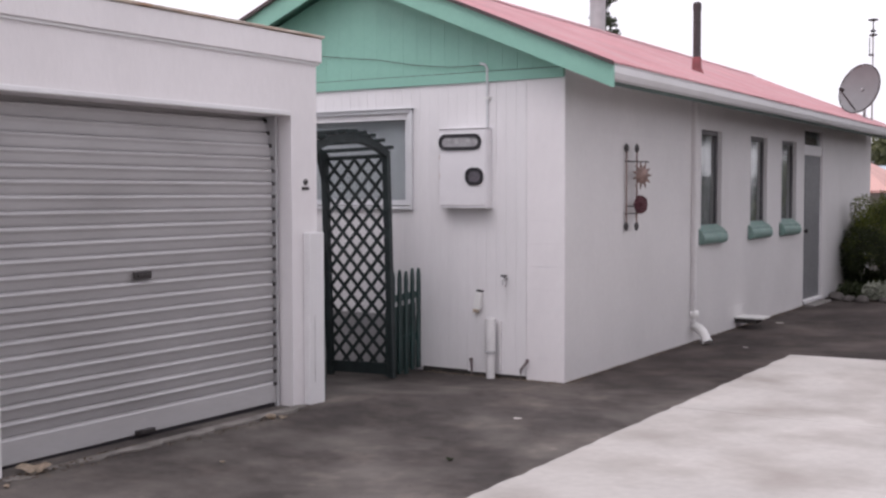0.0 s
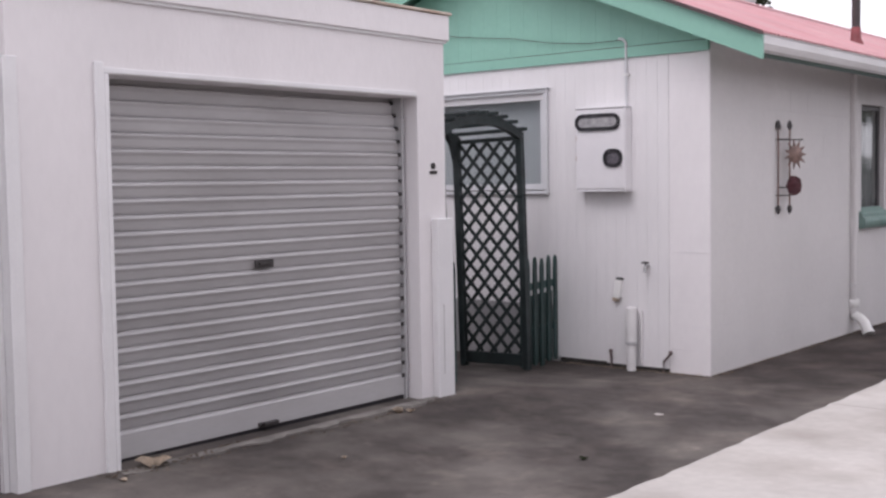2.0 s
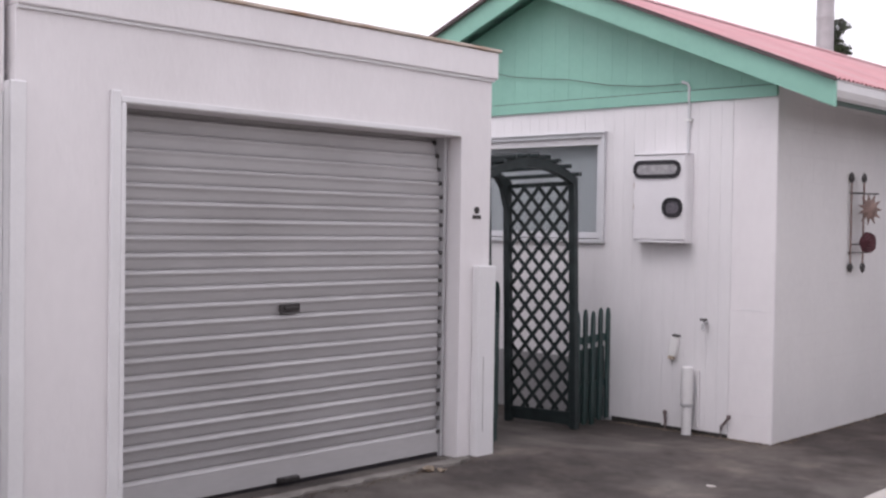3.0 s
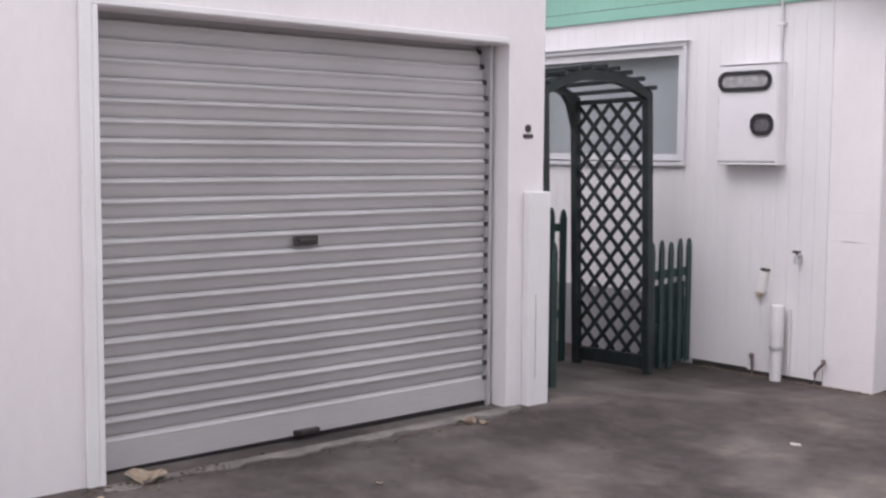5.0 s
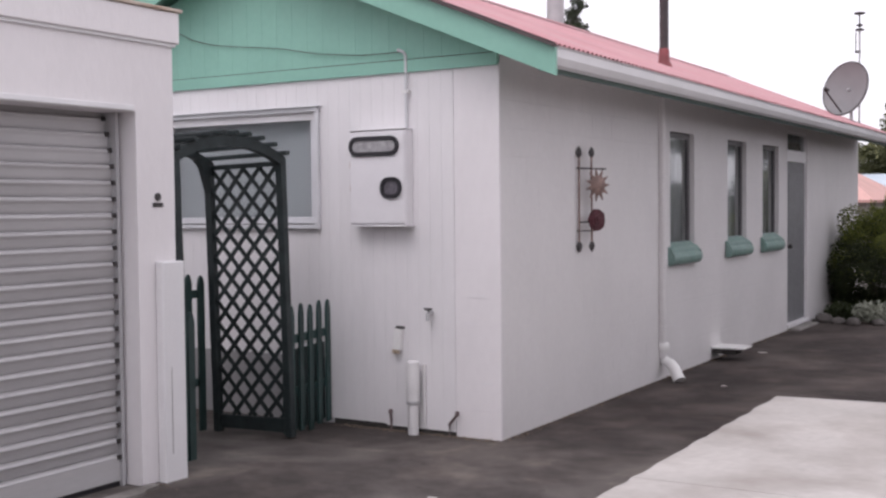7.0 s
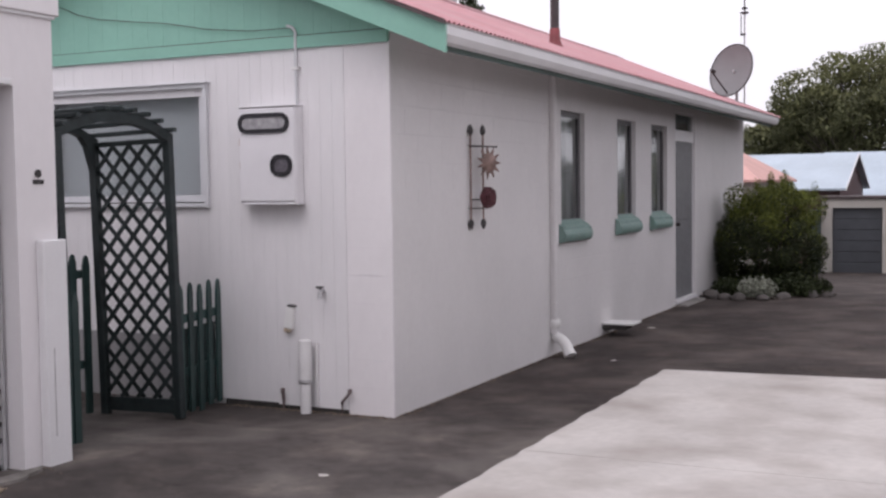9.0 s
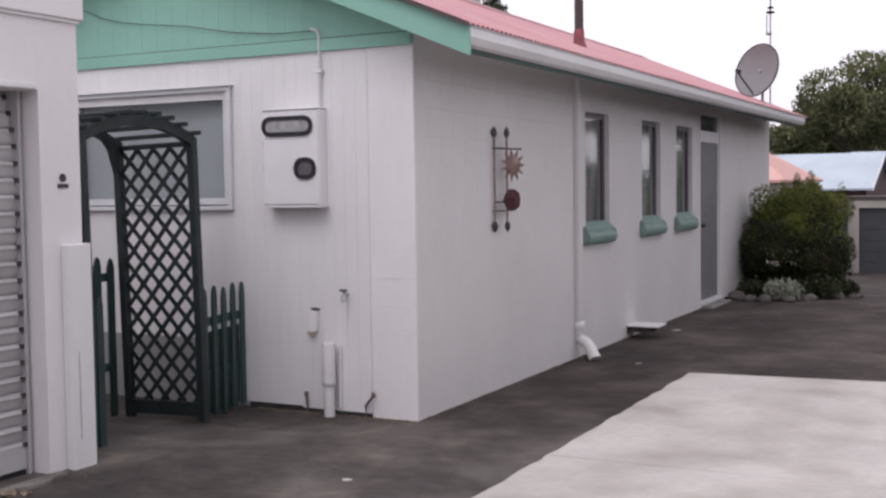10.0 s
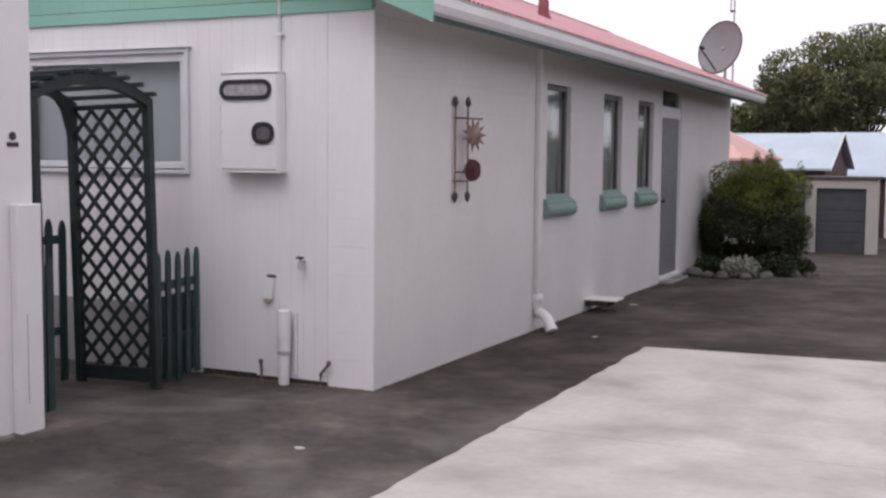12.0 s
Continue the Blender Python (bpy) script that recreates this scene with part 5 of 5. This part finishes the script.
def car():
    t = thing("parked_car", (2.75, 40.5, FZ), "dark blue parked hatchback", "car")
    bm = bmesh.new()
    body = [(-2.0, 0.28), (2.0, 0.28), (2.05, 0.55), (1.95, 0.82), (1.1, 0.92), (-1.9, 0.95), (-2.02, 0.6)]
    prism(bm, [(u, v) for u, v in body], "x", -0.82, 0.82)
    bmesh.ops.bevel(bm, geom=list(bm.edges), offset=0.05, segments=2, affect="EDGES")
    part("body", bm, M_CAR, t, smooth=True)
    bm = bmesh.new()
    low, top = [(-1.75, 0.93), (1.05, 0.91)], [(-1.35, 1.36), (0.25, 1.38)]
    vs = []
    for (y, z), w in ((low[0], 0.76), (low[1], 0.76), (top[1], 0.60), (top[0], 0.60)):
        vs.append((bm.verts.new((-w, y, z)), bm.verts.new((w, y, z))))
    for i in range(4):
        a, b = vs[i], vs[(i + 1) % 4]
        bm.faces.new((a[0], a[1], b[1], b[0]))
    bm.faces.new([v[0] for v in vs])
    bm.faces.new([v[1] for v in vs][::-1])
    part("cabin_glass", bm, M_CARGLASS, t, "pale reflecting windows")
    part("roof_panel", boxed(-0.62, 0.62, -1.38, 0.28, 1.365, 1.40, bevel=0.012), M_CAR, t)
    for x in (-0.76, 0.76):
        for y in (-1.3, 1.25):
            w = part("wheel", lathe(bmesh.new(), [(0.20, -0.09), (0.30, -0.09), (0.31, -0.05), (0.31, 0.05), (0.30, 0.09), (0.20, 0.09)], 20,
                                    Matrix.Translation((x, y, 0.31)) @ Matrix.Rotation(math.pi / 2, 4, "Y")), M_TYRE, t, smooth=True)
            part("rim", lathe(bmesh.new(), [(0.19, -0.095), (0.19, 0.095), (0.05, 0.07)], 16, Matrix.Translation((x, y, 0.31)) @ Matrix.Rotation(math.pi / 2, 4, "Y")), M_GALV, w)
    for x in (-0.6, 0.6):
        part("lamp", boxed(x - 0.16, x + 0.16, -2.06, -2.0, 0.66, 0.80, bevel=0.015), M_CARGLASS, t)
    part("number_plate", boxed(-0.25, 0.25, -2.075, -2.055, 0.42, 0.53), M_TRIM, t)
    part("bumper", boxed(-0.8, 0.8, -2.1, -2.0, 0.30, 0.42, bevel=0.03), M_CAR, t)


car()


# ---- trees ----
def tree(name, loc, height, blobs, count, size, mats, label, seed, trunk=0.25, droop=0.0, aspect=2.2):
    t = thing(name, loc, label, "tree")
    bm = bmesh.new()
    low = min(c[2] - r[2] for c, r in blobs)
    tube(bm, [(0, 0, -0.3), (0.05, 0.02, low * 0.6), (0.0, 0.1, height * 0.62)], trunk, 10, taper=trunk * 0.45)
    for k, (c, r) in enumerate(blobs):
        mid = Vector(c) * 0.55
        mid.z = max(low * 0.6, c[2] * 0.7)
        tube(bm, [(0, 0.03, low * 0.65), tuple(mid), tuple(c)], trunk * 0.45, 6, taper=0.03)
    part("trunk", bm, M_BARK, t)
    leaves("crown", blobs, count, size, mats, t, seed, shell=0.45, droop=droop, aspect=aspect)
    return t


def crown_blobs(seed, spread, zc, zr, n, r0, r1):
    rng = random.Random(seed)
    out = []
    for i in range(n):
        a, d = rng.random() * 6.283, math.sqrt(rng.random())
        x, y = spread * d * math.cos(a), spread * d * math.sin(a) * 0.7
        r = r0 + (r1 - r0) * rng.random()
        z = zc + zr * (rng.random() - 0.3) * math.sqrt(max(0.05, 1 - d * d))
        out.append(((x, y, z), (r, r, r * 0.72)))
    return out


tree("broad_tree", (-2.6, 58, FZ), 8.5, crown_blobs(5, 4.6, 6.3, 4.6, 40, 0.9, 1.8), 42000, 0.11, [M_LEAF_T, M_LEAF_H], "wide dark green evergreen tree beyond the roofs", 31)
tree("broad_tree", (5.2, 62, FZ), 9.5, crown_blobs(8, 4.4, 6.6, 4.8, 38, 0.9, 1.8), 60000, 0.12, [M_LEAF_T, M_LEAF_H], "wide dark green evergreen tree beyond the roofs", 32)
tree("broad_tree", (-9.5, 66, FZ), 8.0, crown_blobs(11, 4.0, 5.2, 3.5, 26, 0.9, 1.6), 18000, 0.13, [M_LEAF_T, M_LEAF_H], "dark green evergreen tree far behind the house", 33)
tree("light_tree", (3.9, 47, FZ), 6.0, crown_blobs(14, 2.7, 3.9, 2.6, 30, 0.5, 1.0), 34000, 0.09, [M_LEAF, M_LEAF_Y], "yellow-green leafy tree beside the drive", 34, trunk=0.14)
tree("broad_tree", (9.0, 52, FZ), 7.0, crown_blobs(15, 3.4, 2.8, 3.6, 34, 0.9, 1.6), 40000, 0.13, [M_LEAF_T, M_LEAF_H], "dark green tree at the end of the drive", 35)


def hedge():
    t = thing("hedge", (0, 70, FZ), "dark green hedge line closing the view", "hedge", kind="stuff")
    blobs = [((-30 + 3.0 * i, 2 * math.sin(i * 1.7), 2.2), (2.2, 1.5, 2.7 + 0.6 * math.sin(i * 2.1))) for i in range(24)]
    leaves("foliage", blobs, 60000, 0.18, [M_LEAF], t, 41)
    bm = bmesh.new()
    for c, r in blobs:
        tube(bm, [(c[0], c[1], -0.3), (c[0], c[1], 1.8)], 0.12, 6, taper=0.05)
    part("stems", bm, M_BARK, t)


hedge()


def strap_tree():
    """A tree with drooping tufts of long narrow leaves."""
    t = thing("strap_leaf_tree", (4.7, 26, lift(4.7, 26)), "tree with drooping tufts of long dark leaves", "tree")
    rng = random.Random(9)
    bm = bmesh.new()
    tube(bm, [(0, 0, -0.2), (-0.1, 0, 3.2), (0, 0.1, 7.2)], 0.2, 10, taper=0.08)
    tufts = []
    for k in range(64):
        a = rng.random() * 6.283
        z = 4.4 + 4.6 * rng.random()
        d = 0.9 + 1.9 * rng.random() ** 0.7
        e = (d * math.cos(a), d * math.sin(a), z)
        tube(bm, [(0, 0.05, z - 0.9), (e[0] * 0.5, e[1] * 0.5, z - 0.25), e], 0.045, 6, taper=0.015)
        tufts.append(e)
    part("trunk", bm, M_BARK, t)
    verts, faces = [], []
    for e in tufts:
        for k in range(60):
            a, s = rng.random() * 6.283, 0.40 + 0.55 * rng.random()
            d = Vector((math.cos(a), math.sin(a), 0.35 * rng.random()))
            side = Vector((-math.sin(a), math.cos(a), 0.0)) * 0.04
            p = Vector(e) - Vector((0, 0, 0.15)) + d * 0.05
            line = [p, p + d * s * 0.5 + Vector((0, 0, 0.02)), p + d * s * 0.85 - Vector((0, 0, 0.22 * s)), p + d * s - Vector((0, 0, 0.6 * s))]
            b0 = len(verts)
            for q, w in zip(line, (0.6, 1.0, 0.8, 0.1)):
                verts += [tuple(q - side * w), tuple(q + side * w)]
            for i in range(3):
                faces.append((b0 + 2 * i, b0 + 2 * i + 1, b0 + 2 * i + 3, b0 + 2 * i + 2))
    me = bpy.data.meshes.new("crown")
    me.from_pydata(verts, [], faces)
    me.materials.append(M_LEAF_D)
    ob = new("crown", me)
    ob.parent = t


strap_tree()


def conifer():
    t = thing("conifer", (-17.8, 41, FZ + 0.8), "tall dark conifer with only its tip above the roof", "tree")
    bm = bmesh.new()
    tube(bm, [(0, 0, -1.2), (0, 0, 11.6)], 0.22, 8, taper=0.02)
    part("trunk", bm, M_BARK, t)
    blobs = []
    rng = random.Random(4)
    for k in range(46):
        z = 2.5 + 9.0 * k / 45
        r = 0.30 + 2.4 * (1 - k / 45)
        a = rng.random() * 6.283
        d = r * 0.6
        blobs.append(((d * math.cos(a), d * math.sin(a), z), (0.22 + r * 0.4, 0.22 + r * 0.4, 0.16)))
    leaves("crown", blobs, 14000, 0.09, [M_LEAF_D], t, 51, shell=0.1)


conifer()

# ---- litter on the drive ----
def dry_leaf(x, y, s, turn, label="curled dry brown leaf on the drive", mat=None):
    bm = bmesh.new()
    rows = []
    for i in range(7):
        u = i / 6
        w = 0.5 * math.sin(math.pi * min(1, u * 0.96 + 0.03)) ** 0.7
        curl = 0.30 * (2 * u - 1) ** 2 + 0.10 * math.sin(u * 9)
        rows.append([bm.verts.new((u - 0.5, w * k, curl + 0.34 * abs(k) ** 1.5 * w * 2 * (1 if k > 0 else 0.4))) for k in (-1, -0.5, 0, 0.5, 1)])
    for a, b in zip(rows, rows[1:]):
        for k in range(4):
            bm.faces.new((a[k], a[k + 1], b[k + 1], b[k]))
    bmesh.ops.solidify(bm, geom=list(bm.faces), thickness=0.015)
    ob = part("dry_leaf", bm, mat or M_DRY, smooth=True)
    ob.matrix_basis = Matrix.Translation((x, y, lift(x, y) + 0.004)) @ Matrix.Rotation(turn, 4, "Z") @ Matrix.Diagonal((s, s * 0.7, s * 0.55, 1))
    tagged(ob, label, "leaf", "dry leaves by the garage")


dry_leaf(-0.93, -4.77, 0.19, 0.9, "large pale crumpled dry leaf on the drive")
dry_leaf(-0.86, -2.86, 0.11, 1.9)
dry_leaf(-0.80, -2.80, 0.07, 0.3)
dry_leaf(-0.337, -3.905, 0.035, 1.1)
dry_leaf(0.665, -2.97, 0.06, 0.2, "small dark leaf on the drive", M_LEAF_D)
dry_leaf(-0.80, -5.05, 0.05, 2.0)


def paint_spot(x, y, r, seed):
    rng = random.Random(seed)
    bm = bmesh.new()
    pts = [(r * (0.7 + 0.6 * rng.random()) * math.cos(k * 0.571), 0.8 * r * (0.7 + 0.6 * rng.random()) * math.sin(k * 0.571)) for k in range(11)]
    prism(bm, pts, "z", -0.004, 0.005)
    ob = part("paint_spot", bm, M_CONCRETE)
    ob.location = (x, y, lift(x, y))
    tagged(ob, "pale dried splash on the asphalt", "splash", "pale splashes on the drive")


for i, (x, y, r) in enumerate(((0.395, -1.59, 0.032), (0.32, 5.53, 0.05), (0.64, 3.07, 0.025))):
    paint_spot(x, y, r, i)


def litter_strip():
    """Bits of leaf and grit gathered along the garage threshold."""
    rng = np.random.default_rng(12)
    verts, faces = [], []
    for i in range(900):
        y = -5.1 + 2.75 * rng.random()
        x = GX + 0.04 + 0.16 * rng.random() ** 2.2 + 0.03 * math.sin(y * 5)
        s = 0.004 + 0.012 * rng.random() ** 2
        a = rng.random() * 6.283
        z = lift(x, y) + 0.001 + 0.004 * rng.random()
        k = len(verts)
        c, sn = s * math.cos(a), s * math.sin(a)
        verts += [(x - c, y - sn, z), (x + sn * 0.5, y - c * 0.5, z + s * 0.4), (x + c, y + sn, z + s * 0.2), (x - sn * 0.5, y + c * 0.5, z + s * 0.5)]
        faces += [(k, k + 1, k + 2), (k, k + 2, k + 3)]
    me = bpy.data.meshes.new("leaf_litter")
    me.from_pydata(verts, [], faces)
    me.materials.append(M_LITTER)
    tagged(new("leaf_litter", me), "brown grit and leaf bits along the garage threshold", "litter", kind="stuff")


litter_strip()


def wall_foot_dirt():
    """Soil and grit caught along the foot of the house walls."""
    rng = np.random.default_rng(21)
    verts, faces = [], []
    for i in range(2600):
        if i % 4:
            y = 8.3 * rng.random()
            x = 0.004 + 0.07 * rng.random() ** 2.5
        else:
            x = -1.4 + 1.4 * rng.random()
            y = -0.03 - 0.07 * rng.random() ** 2.5
        s = 0.004 + 0.014 * rng.random() ** 3
        a = rng.random() * 6.283
        z = lift(x, y) + 0.001
        k = len(verts)
        cc, sn = s * math.cos(a), s * math.sin(a)
        verts += [(x - cc, y - sn, z), (x + sn * 0.6, y - cc * 0.6, z + s * 0.5), (x + cc, y + sn, z + s * 0.1), (x - sn * 0.6, y + cc * 0.6, z + s * 0.3)]
        faces += [(k, k + 1, k + 2), (k, k + 2, k + 3)]
    me = bpy.data.meshes.new("wall_foot_grit")
    me.from_pydata(verts, [], faces)
    me.materials.append(M_GRIT)
    tagged(new("wall_foot_grit", me), "brown soil and grit along the foot of the walls", "litter", kind="stuff")


wall_foot_dirt()
